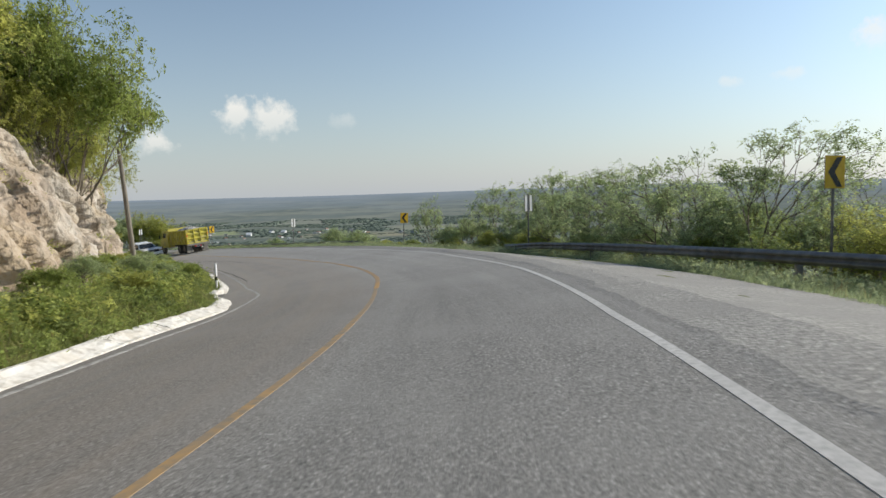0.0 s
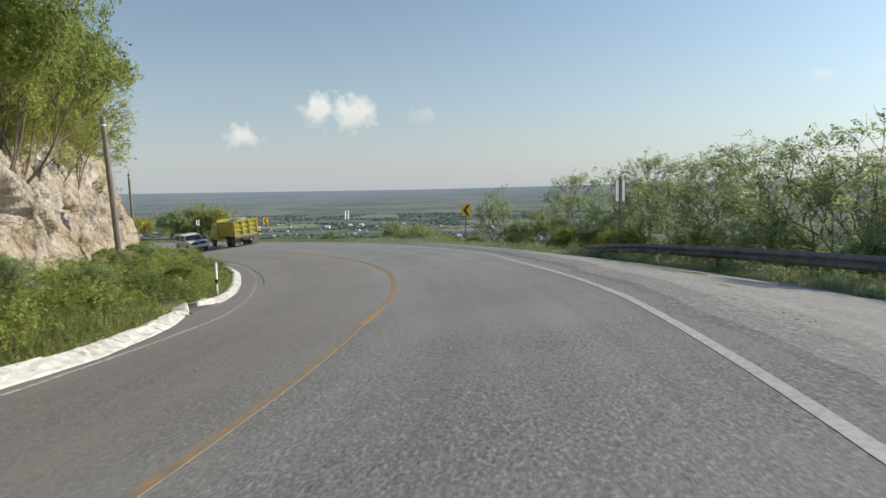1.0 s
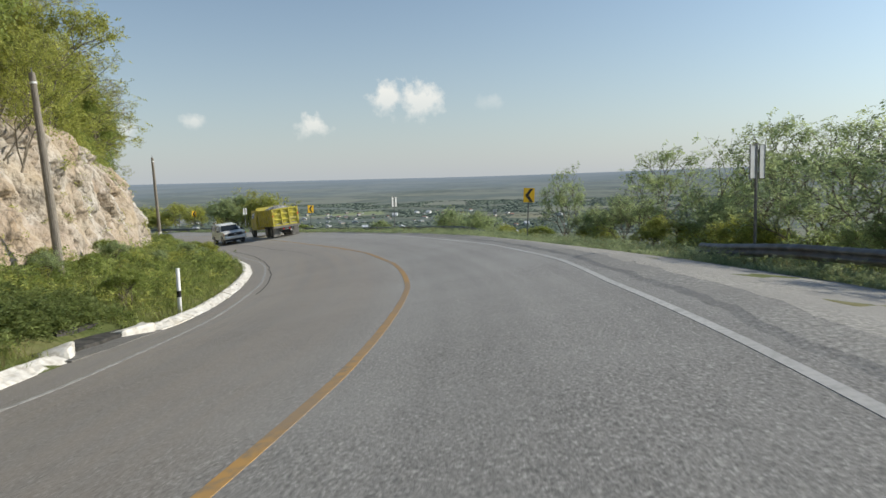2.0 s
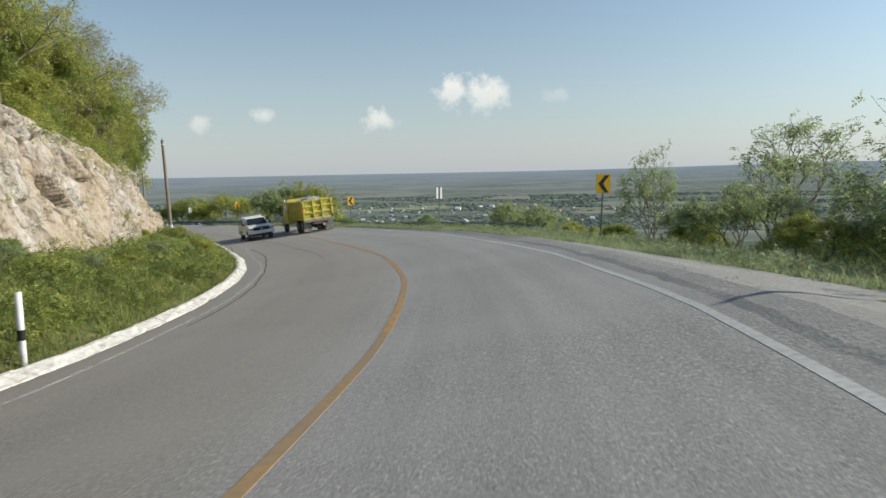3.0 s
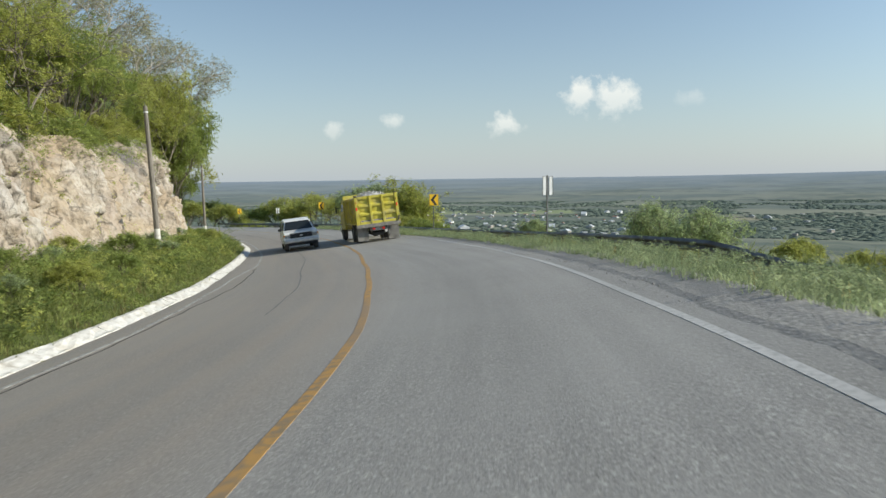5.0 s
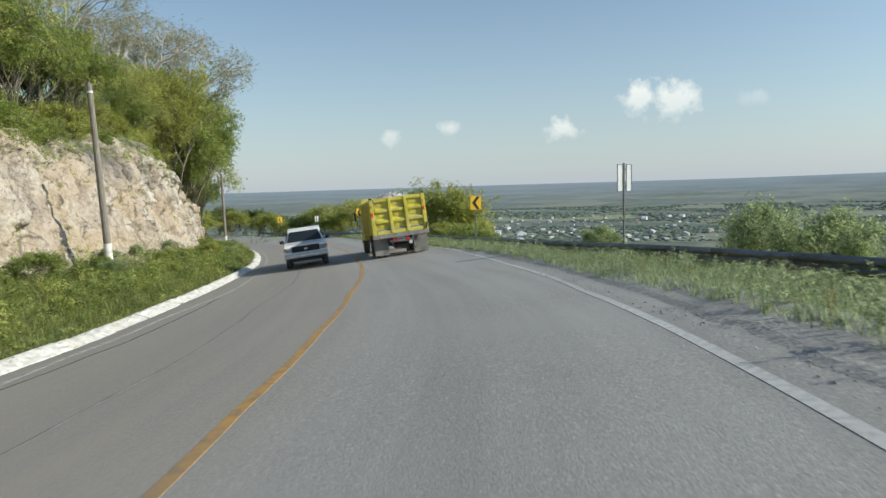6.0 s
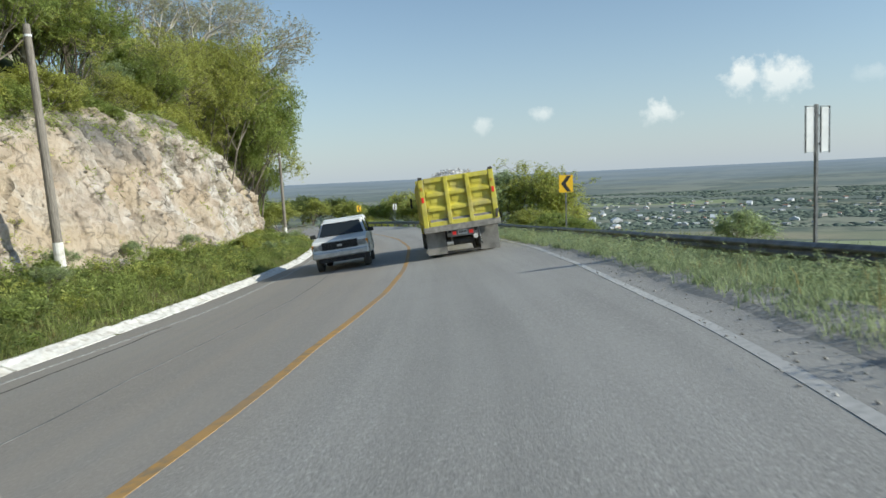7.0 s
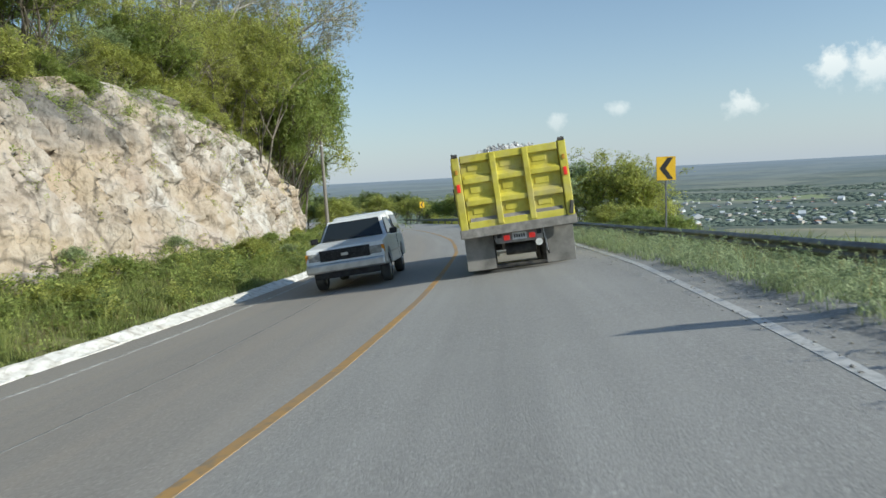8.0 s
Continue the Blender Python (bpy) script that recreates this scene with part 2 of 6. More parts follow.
# aerial haze put into the base colour: bluer and paler with distance
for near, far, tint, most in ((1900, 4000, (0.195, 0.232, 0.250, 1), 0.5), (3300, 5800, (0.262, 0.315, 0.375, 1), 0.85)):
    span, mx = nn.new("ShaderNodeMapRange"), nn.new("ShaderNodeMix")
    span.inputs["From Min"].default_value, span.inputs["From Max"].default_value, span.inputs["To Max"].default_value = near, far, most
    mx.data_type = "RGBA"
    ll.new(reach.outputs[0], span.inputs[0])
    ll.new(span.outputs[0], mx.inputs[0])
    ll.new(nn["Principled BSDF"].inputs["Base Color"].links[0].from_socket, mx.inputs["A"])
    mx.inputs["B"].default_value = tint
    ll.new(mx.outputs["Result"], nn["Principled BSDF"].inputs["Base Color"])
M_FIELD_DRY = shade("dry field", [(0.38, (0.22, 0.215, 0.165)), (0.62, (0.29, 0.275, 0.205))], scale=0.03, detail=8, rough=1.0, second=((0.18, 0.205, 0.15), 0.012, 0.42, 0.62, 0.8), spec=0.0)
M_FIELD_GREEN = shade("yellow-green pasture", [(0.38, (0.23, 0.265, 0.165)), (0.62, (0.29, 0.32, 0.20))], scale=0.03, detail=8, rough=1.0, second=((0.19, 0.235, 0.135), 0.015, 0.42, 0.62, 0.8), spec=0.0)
M_ROCK = shade("limestone", [(0.25, (0.11, 0.095, 0.08)), (0.36, (0.27, 0.235, 0.195)), (0.47, (0.39, 0.35, 0.305)), (0.66, (0.525, 0.495, 0.455))], scale=1.5, detail=14, rough=0.92,
               second=((0.36, 0.265, 0.19), 0.35, 0.44, 0.62, 0.55), bump=0.16, bump_scale=5.0, stretch=(1, 1, 0.8), warp=0.5)
nn, ll = M_ROCK.node_tree.nodes, M_ROCK.node_tree.links
for field_name, tint in (("ochre", (0.40, 0.315, 0.215, 1)), ("lichen", (0.085, 0.088, 0.088, 1))):
    at, mx = nn.new("ShaderNodeAttribute"), nn.new("ShaderNodeMix")
    at.attribute_name, mx.data_type = field_name, "RGBA"
    base = nn["Principled BSDF"].inputs["Base Color"].links[0].from_socket
    ll.new(at.outputs["Fac"], mx.inputs[0])
    ll.new(base, mx.inputs["A"])
    mx.inputs["B"].default_value = tint
    ll.new(mx.outputs["Result"], nn["Principled BSDF"].inputs["Base Color"])
# dark lines along the joints between blocks, broken up by noise
for cells, width, depth in ((0.55, 0.05, 0.8), (1.3, 0.05, 0.55)):
    tc, warp = nn.new("ShaderNodeTexCoord"), nn.new("ShaderNodeTexNoise")
    warp.inputs["Scale"].default_value, warp.inputs["Detail"].default_value = 0.9, 3.0
    ll.new(tc.outputs["Object"], warp.inputs["Vector"])
    bent = nn.new("ShaderNodeVectorMath")
    bent.operation = "MULTIPLY_ADD"
    ll.new(warp.outputs["Color"], bent.inputs[0])
    bent.inputs[1].default_value = (0.5, 0.5, 0.7)
    ll.new(tc.outputs["Object"], bent.inputs[2])
    cell = nn.new("ShaderNodeTexVoronoi")
    cell.feature = "DISTANCE_TO_EDGE"
    cell.inputs["Scale"].default_value = cells
    ll.new(bent.outputs[0], cell.inputs["Vector"])
    line = nn.new("ShaderNodeMapRange")
    line.inputs["From Min"].default_value, line.inputs["From Max"].default_value = 0.0, width
    line.inputs["To Min"].default_value, line.inputs["To Max"].default_value = depth, 0.0
    ll.new(cell.outputs["Distance"], line.inputs[0])
    gate_ = nn.new("ShaderNodeMapRange")
    gate_.inputs["From Min"].default_value, gate_.inputs["From Max"].default_value = 0.44, 0.58
    ll.new(warp.outputs["Fac"], gate_.inputs[0])
    part_of = nn.new("ShaderNodeMath")
    part_of.operation = "MULTIPLY"
    ll.new(line.outputs[0], part_of.inputs[0])
    ll.new(gate_.outputs[0], part_of.inputs[1])
    mx = nn.new("ShaderNodeMix")
    mx.data_type = "RGBA"
    ll.new(part_of.outputs[0], mx.inputs[0])
    ll.new(nn["Principled BSDF"].inputs["Base Color"].links[0].from_socket, mx.inputs["A"])
    mx.inputs["B"].default_value = (0.07, 0.058, 0.045, 1)
    ll.new(mx.outputs["Result"], nn["Principled BSDF"].inputs["Base Color"])
M_POLE = shade("grey weathered timber", [(0.3, (0.13, 0.115, 0.10)), (0.7, (0.30, 0.27, 0.23))], scale=8, detail=7, rough=0.9, stretch=(4, 4, 0.4), bump=0.01, bump_scale=20)
M_BARK = shade("bark", [(0.3, (0.09, 0.075, 0.06)), (0.7, (0.25, 0.22, 0.18))], scale=6, rough=0.95)
M_LEAF = leafy("mid green leaves", (0.18, 0.24, 0.06), (0.40, 0.455, 0.145))
M_LEAF_AIRY = leafy("pale feathery leaves", (0.23, 0.30, 0.13), (0.46, 0.53, 0.29))
M_BARK_PALE = shade("pale grey bark", [(0.3, (0.26, 0.24, 0.21)), (0.7, (0.46, 0.43, 0.39))], scale=6, rough=0.95)
M_LEAF_PALE = leafy("dry pale leaflets", (0.30, 0.29, 0.15), (0.48, 0.46, 0.28))
M_LEAF_YELLOW = leafy("yellow green leaves", (0.28, 0.31, 0.07), (0.53, 0.54, 0.17))
M_LEAF_DARK = leafy("dark green leaves", (0.11, 0.15, 0.05), (0.26, 0.31, 0.105))
M_GRASS = leafy("grass blades", (0.17, 0.21, 0.06), (0.40, 0.43, 0.16))
M_GRASS_PALE = leafy("pale green grass", (0.22, 0.285, 0.145), (0.41, 0.465, 0.265))
M_STRAW = leafy("straw coloured grass", (0.20, 0.17, 0.07), (0.36, 0.32, 0.15))


# ---------------------------------------------------------------- the line of the road
# heading (degrees left of +y) and height along the driven lane, by metres travelled
HEADS = [(-60, -26.0), (-20, -20.0), (0, -15.7), (10, -11.7), (20, -5.3), (30, 0.4), (40, 5.6), (50, 10.9), (60, 17.0), (70, 25.4), (73, 28.6), (80, 29.9), (180, 49.5), (300, 70.0)]
HEIGHTS = [(-60, 3.6), (0, 0.26), (10, -0.30), (20, -0.87), (30, -1.42), (40, -2.04), (50, -2.62), (60, -3.17), (70, -3.70), (80, -4.32), (100, -5.42), (180, -9.6), (300, -14.0)]
S_AXIS = np.arange(-60, 300.5, 0.5)
_h = np.radians(np.interp(S_AXIS, *zip(*HEADS)))
_x, _y = np.concatenate([[0], np.cumsum(-np.sin(_h) * 0.5)[:-1]]), np.concatenate([[0], np.cumsum(np.cos(_h) * 0.5)[:-1]])
_x, _y = _x - np.interp(4.2, S_AXIS, _x), _y - np.interp(4.2, S_AXIS, _y)
_z = np.interp(S_AXIS, *zip(*HEIGHTS))
_z = np.convolve(np.pad(_z, 10, mode="edge"), np.ones(21) / 21, mode="valid")
# fall of the banked road towards the inner side, and the settling of its middle
BANK = [(-60, 0.09), (4, 0.094), (16, 0.088), (28, 0.12), (40, 0.157), (52, 0.151), (64, 0.122), (76, 0.108), (88, 0.104), (112, 0.089), (150, 0.07), (300, 0.05)]
SETTLE = [(-60, 0.0), (4, -0.014), (16, -0.033), (28, -0.091), (40, -0.118), (52, -0.118), (64, -0.06), (76, -0.075), (88, -0.045), (112, -0.013), (300, 0.0)]


def lane(s):
    """x, y, heading and height of the driven lane."""
    return np.interp(s, S_AXIS, _x), np.interp(s, S_AXIS, _y), np.interp(s, S_AXIS, _h), np.interp(s, S_AXIS, _z)


def road_point(s, n, up=0.0):
    """A point n metres to the right of the driven lane's middle, up metres over the banked road."""
    x, y, h, z = lane(s)
    return Vector((x + n * math.cos(h), y + n * math.sin(h), z + up + verge(s, n)))


def smooth(a, b, x):
    k = np.clip((x - a) / (b - a), 0, 1)
    return k * k * (3 - 2 * k)


KERB_LINE = [(-60, -5.3), (4, -5.36), (8, -5.47), (13, -5.6), (18, -5.75), (23, -5.66), (28, -6.3), (33, -7.3), (38, -7.55), (43, -7.42), (48, -7.54), (53, -7.62), (58, -7.53), (63, -7.6), (68, -7.74), (74, -7.53), (80, -7.37), (86, -7.04), (92, -6.75), (100, -6.36), (112, -6.3), (300, -6.2)]
DRAIN = (33.7, 38.5)                 # the gap in the kerb
CLIFF_FOOT = [(-60, -7.6), (12, -7.6), (28, -10.6), (38, -12.6), (46, -13.1), (60, -13.3), (77, -13.3), (90, -11.9), (105, -11.3), (120, -11.2), (127, -11.3), (131, -11.9), (136, -13.6), (150, -20), (300, -40)]
CLIFF_TOP = [(-60, 5.0), (10, 6.4), (20, 6.4), (30, 6.0), (37, 5.6), (45, 5.9), (58, 5.8), (66, 5.0), (77, 4.8), (85, 4.5), (92, 5.0), (100, 6.0), (106, 6.4), (120, 6.4), (126, 6.0), (130, 5.0), (133, 3.6), (138, 2.4), (150, 1.0), (300, 0.5)]


def verge(s, n):
    """Height over the lane's height at n metres to the right of it: road, shoulder, verge, slope, and the hill on the inner side."""
    s, n = np.asarray(s, float), np.asarray(n, float)
    foot, top = np.interp(s, *zip(*CLIFF_FOOT)), np.interp(s, *zip(*CLIFF_TOP))
    kerb_n = np.interp(s, *zip(*KERB_LINE))
    bank, settle = np.interp(s, *zip(*BANK)), np.interp(s, *zip(*SETTLE))
    road = settle + bank * np.clip(n, kerb_n - 0.1, 2.9)
    shoulder = (-0.36 - settle - bank * 2.9) / 5.6
    right = shoulder * np.clip(n - 2.9, 0, 5.6) - 0.5 * np.clip(n - 8.5, 0, 400)
    # the grass climbs from the kerb to the foot of the rock
    foot_up = -0.27 + 0.10 * np.clip(-5.5 - foot, 0, 6.0)
    wide = np.maximum(kerb_n - 0.4 - foot, 1.0)
    left = (foot_up - settle - bank * (kerb_n - 0.1)) * np.clip((kerb_n - 0.4 - n) / wide, 0, 1)
    hill = top * smooth(0, 3.6, foot - 0.8 - n) + 0.62 * np.clip(foot - 3.0 - n, 0, 30) * smooth(170, 122, s)
    return road + right + left + hill


PLAIN = -78.0


def nearest_lane(x, y):
    """Distance along and to the right of the lane, for arrays of x and y."""
    s, n = np.empty(x.shape), np.empty(x.shape)
    for k in range(0, x.size, 4000):
        px, py = x[k:k + 4000, None], y[k:k + 4000, None]
        j = np.argmin((px - _x[::2]) ** 2 + (py - _y[::2]) ** 2, axis=1) * 2
        s[k:k + 4000] = S_AXIS[j]
        n[k:k + 4000] = (x[k:k + 4000] - _x[j]) * np.cos(_h[j]) + (y[k:k + 4000] - _y[j]) * np.sin(_h[j])
    return s, n


def ground_height(x, y):
    s, n = nearest_lane(x, y)
    near = np.interp(s, S_AXIS, _z) + verge(s, n)
    far = np.hypot(x + 20, y - 80)
    plain = PLAIN + 58.0 * smooth(1900, 4900, far) + 26 * smooth(1500, 3800, far) * smooth(0.05, -0.5, np.arctan2(-x, y)) * smooth(-2.6, -1.2, np.arctan2(-x, y))
    right = np.maximum(near, plain)
    ends = smooth(250, 420, far)
    low = np.where(n > 0, right, near * (1 - ends) + plain * ends)
    tuck = np.where((n > np.interp(s, *zip(*KERB_LINE)) - 0.35) & (n < 3.4) & (s > -59) & (s < 299), 0.18, 0.0)
    return low - tuck


# ---------------------------------------------------------------- mesh helpers


def mesh_object(name, verts, faces, mat, parent=None, smooth_faces=False, label=""):
    me = bpy.data.meshes.new(name)
    me.from_pydata(verts, [], faces)
    me.update()
    if mat:
        me.materials.append(mat)
    if smooth_faces:
        me.shade_smooth()
    ob = new(name, me)
    if parent:
        ob.parent = parent
    return tagged(ob, label)


def part(name, bm, mat, parent=None, label="", smooth_faces=False):
    me = bpy.data.meshes.new(name)
    bm.to_mesh(me)
    bm.free()
    me.materials.append(mat)
    if smooth_faces:
        me.shade_smooth()
    ob = new(name, me)
    if parent:
        ob.parent = parent
    return tagged(ob, label)


def box(bm, size, m=Matrix(), bevel=0.0):
    b2 = bmesh.new()
    bmesh.ops.create_cube(b2, size=1, matrix=m @ Matrix.Diagonal((*size, 1)))
    if bevel:
        bmesh.ops.bevel(b2, geom=b2.edges[:], offset=bevel, segments=2, affect="EDGES", profile=0.6)
    me = bpy.data.meshes.new("tmp")
    b2.to_mesh(me)
    b2.free()
    bm.from_mesh(me)
    bpy.data.meshes.remove(me)
    return bm


def tube(bm, a, b, r1, r2=None, seg=8):
    a, b = Vector(a), Vector(b)
    d = b - a
    q = d.to_track_quat("Z", "Y").to_matrix().to_4x4()
    bmesh.ops.create_cone(bm, cap_ends=True, segments=seg, radius1=r1, radius2=r1 if r2 is None else r2, depth=d.length, matrix=Matrix.Translation((a + b) / 2) @ q)
    return bm


def surface(s, n):
    """Height of the asphalt over the lane's height."""
    return float(np.interp(s, *zip(*SETTLE)) + np.interp(s, *zip(*BANK)) * min(n, 2.9))


def strip(name, s0, s1, step, profile, mat, label="", kind="structure", shift=None, left=None, right=None):
    """A band along the road: the profile is a list of (n, height over the road)."""
    ss = np.arange(s0, s1 + step / 2, step)
    verts, faces, k = [], [], len(profile)
    for i, s in enumerate(ss):
        d = shift(s) if shift else 0.0
        for q, (n, up) in enumerate(profile):
            x, y, h, z = lane(s)
            n = left(s) if left and q == 0 else n
            n = right(s) + (q == k - 1) * 0.1 if right and q >= k - 2 else n
            verts.append((x + (n + d) * math.cos(h), y + (n + d) * math.sin(h), z + surface(s, n + d) + up))
        if i:
            for j in range(k - 1):
                faces.append(((i - 1) * k + j, (i - 1) * k + j + 1, i * k + j + 1, i * k + j))
    ob = mesh_object(name, verts, faces, mat)
    uv = ob.data.uv_layers.new(name="road")
    across = [n + (shift(s) if shift else 0.0) for s in ss for n, _ in profile]
    lengths = [s for s in ss for _ in profile]
    for lp in ob.data.loops:
        uv.data[lp.index].uv = (across[lp.vertex_index], lengths[lp.vertex_index])
    return tagged(ob, label, kind=kind)


def empty(name, m, label, category, group="", kind=""):
    ob = new(name)
    ob.matrix_world = m
    ob.empty_display_size = 0.2
    return tagged(ob, label, category, group, kind)


def upright(s, n, turn=0.0, up=0.0):
    """A pose on the ground beside the road, its y along the road."""
    p = road_point(s, n, up)
    return pose(p.x, p.y, p.z, 0, 0, math.degrees(lane(s)[2]) + turn)


# ---------------------------------------------------------------- ground, road
def graded(lo, hi, fine, grow, end):
    mid = list(np.arange(lo, hi, fine))
    out, step, v = [], fine, hi
    while v < end:
        out.append(v)
        step *= grow
        v += step
    out.append(end)
    neg, step, v = [], fine, lo
    while v > -end:
        step *= grow
        v -= step
        neg.append(max(v, -end))
    return np.array(neg[::-1] + mid + out)


gx, gy = graded(-110, 50, 1.3, 1.13, 4900), graded(-40, 190, 1.3, 1.13, 4900)
GX, GY = np.meshgrid(gx, gy)
GZ = ground_height(GX.ravel(), GY.ravel())
nx, ny = len(gx), len(gy)
ground = mesh_object("ground", np.stack([GX.ravel(), GY.ravel(), GZ], -1).tolist(),
                     [(j * nx + i, j * nx + i + 1, (j + 1) * nx + i + 1, (j + 1) * nx + i) for j in range(ny - 1) for i in range(nx - 1)], M_GROUND, smooth_faces=True)
ground.data.materials.append(M_PLAIN_HAZED)
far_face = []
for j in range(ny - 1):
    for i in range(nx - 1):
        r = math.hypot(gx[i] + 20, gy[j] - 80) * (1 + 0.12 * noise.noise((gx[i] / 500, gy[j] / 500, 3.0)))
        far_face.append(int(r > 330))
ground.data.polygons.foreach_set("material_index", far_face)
tagged(ground, "grassy hillside falling to a wide wooded plain", kind="structure")

rng = np.random.default_rng(7)

CENTRE = [(-60, -2.1), (4, -2.12), (8, -2.02), (13, -1.93), (18, -1.9), (23, -1.85), (28, -1.67), (33, -1.62), (38, -1.55), (43, -1.62), (48, -1.67), (53, -1.88), (58, -2.05), (63, -2.39), (68, -2.50), (74, -2.30), (80, -1.82), (86, -1.57), (92, -1.41), (100, -1.15), (112, -1.1), (130, -1.3), (300, -1.5)]
OUTER = [(-60, 1.45), (4, 1.47), (8, 1.51), (13, 1.57), (18, 1.78), (23, 1.96), (28, 1.96), (33, 1.92), (38, 2.05), (43, 1.98), (48, 2.02), (53, 1.86), (58, 1.69), (63, 1.63), (68, 1.60), (74, 1.81), (80, 2.11), (86, 2.33), (92, 2.36), (100, 2.5), (112, 2.6), (130, 2.5), (300, 2.4)]


def along(knots, wave=9.0, amount=0.03, seed=1.0):
    return lambda s: float(np.interp(s, *zip(*knots))) + amount * noise.noise((s / wave, seed, 0.0))


strip("road", -58, 298, 0.5, [(-7.6, 0.0), (-4.0, 0.0), (-1.6, 0.0), (0.6, 0.0), (1.2, 0.0), (2.75, 0.0), (2.9, -0.25)], M_ASPHALT, "grey worn asphalt mountain road, banked into the bend",
      left=lambda s: float(np.interp(s, *zip(*KERB_LINE))) - 0.15, right=lambda s: float(np.interp(s, *zip(*OUTER))) + 0.6)
strip("faded_centre_line", -58, 24, 0.5, [(-0.05 - 0.002, -0.004), (-0.05, 0.004), (0.05, 0.004), (0.05 + 0.002, -0.004)], M_YELLOW_FADED, "faded yellow line almost worn off the road", shift=along(CENTRE, seed=3.0))
strip("centre_line", 23.5, 298, 0.5, [(-0.065 - 0.002, -0.004), (-0.065, 0.004), (0.065, 0.004), (0.065 + 0.002, -0.004)], M_YELLOW_LINE, "single worn yellow line down the road", shift=along(CENTRE, seed=3.0))
strip("edge_line_right", -58, 298, 0.5, [(-0.055 - 0.002, -0.004), (-0.055, 0.004), (0.055, 0.004), (0.055 + 0.002, -0.004)], M_WHITE_LINE, "worn white line along the outer edge", shift=along(OUTER, seed=8.0))
strip("edge_line_left", -58, 298, 0.5, [(-0.05 - 0.002, -0.004), (-0.05, 0.004), (0.05, 0.004), (0.05 + 0.002, -0.004)], M_FADED_LINE, "faded white line along the inner edge", shift=along([(-60, -4.9), (20, -5.3), (30, -5.6), (36, -6.2), (40, -6.55), (46, -6.75), (54, -6.85), (62, -6.85), (70, -7.15), (76, -6.9), (82, -6.2), (92, -5.9), (300, -5.6)], seed=5.0))
strip("pavement_crack", 46, 80, 0.5, [(-0.024, -0.004), (-0.022, 0.004), (0.022, 0.004), (0.024, -0.004)], M_CRACK, "dark crack along the inner edge of the asphalt", shift=along([(36, -6.25), (42, -6.35), (50, -6.45), (58, -6.65), (66, -6.75), (74, -6.4), (79, -6.2), (90, -5.95), (106, -5.9)], 1.6, 0.1, 6.0))
strip("lane_seam", 62, 140, 0.5, [(-0.013 - 0.002, -0.004), (-0.013, 0.004), (0.013, 0.004), (0.013 + 0.002, -0.004)], M_SEAM, "thin dark seam along the inner lane", shift=along([(-60, -4.2), (60, -4.25), (74, -4.5), (82, -4.05), (140, -3.7)], 3.0, 0.05, 12.0))

# gravel lay-by on the outer side of the bend, and the narrow shoulder after it
SHOULDER = [(-60, 5.7), (15, 5.6), (20, 6.0), (28, 6.4), (34, 6.0), (40, 5.1), (46, 3.8), (50, 3.2), (57, 2.45), (63, 2.3), (70, 2.0), (76, 2.35), (82, 2.5), (90, 2.3), (110, 2.3), (300, 2.3)]
vs, fs = [], []
for i, s in enumerate(np.arange(-58, 298, 0.5)):
    far = np.interp(s, *zip(*SHOULDER)) + 0.75
    first = float(np.interp(s, *zip(*OUTER))) + float(np.interp(s, [46, 62], [0.26, 0.38])) + 0.16 * noise.noise((s * 0.35, 4.0, 1.0)) + 0.15 * noise.noise((s * 1.3, 9.0, 1.0))
    for j, n in enumerate(np.concatenate([[first], np.linspace(first + 0.2, far + 0.3, 12)])):
        x, y, h, z = lane(s)
        up = float(verge(s, n)) + 0.012 - (0.12 if j == 12 else 0) - (0.02 if j == 0 else 0)
        vs.append((x + n * math.cos(h), y + n * math.sin(h), z + up + (min(1.0, j / 3) * 0.02 * noise.noise((s * 0.5, n * 2, 2.0)) + 0.008 * noise.noise((s * 1.9, n * 5, 6.0)) + 0.008 if 0 < j < 12 else 0)))
    if i:
        fs += [((i - 1) * 13 + j, (i - 1) * 13 + j + 1, i * 13 + j + 1, i * 13 + j) for j in range(12)]
tagged(mesh_object("gravel_shoulder", vs, fs, M_GRAVEL), "pale grey compacted gravel lay-by beside the road", kind="structure")

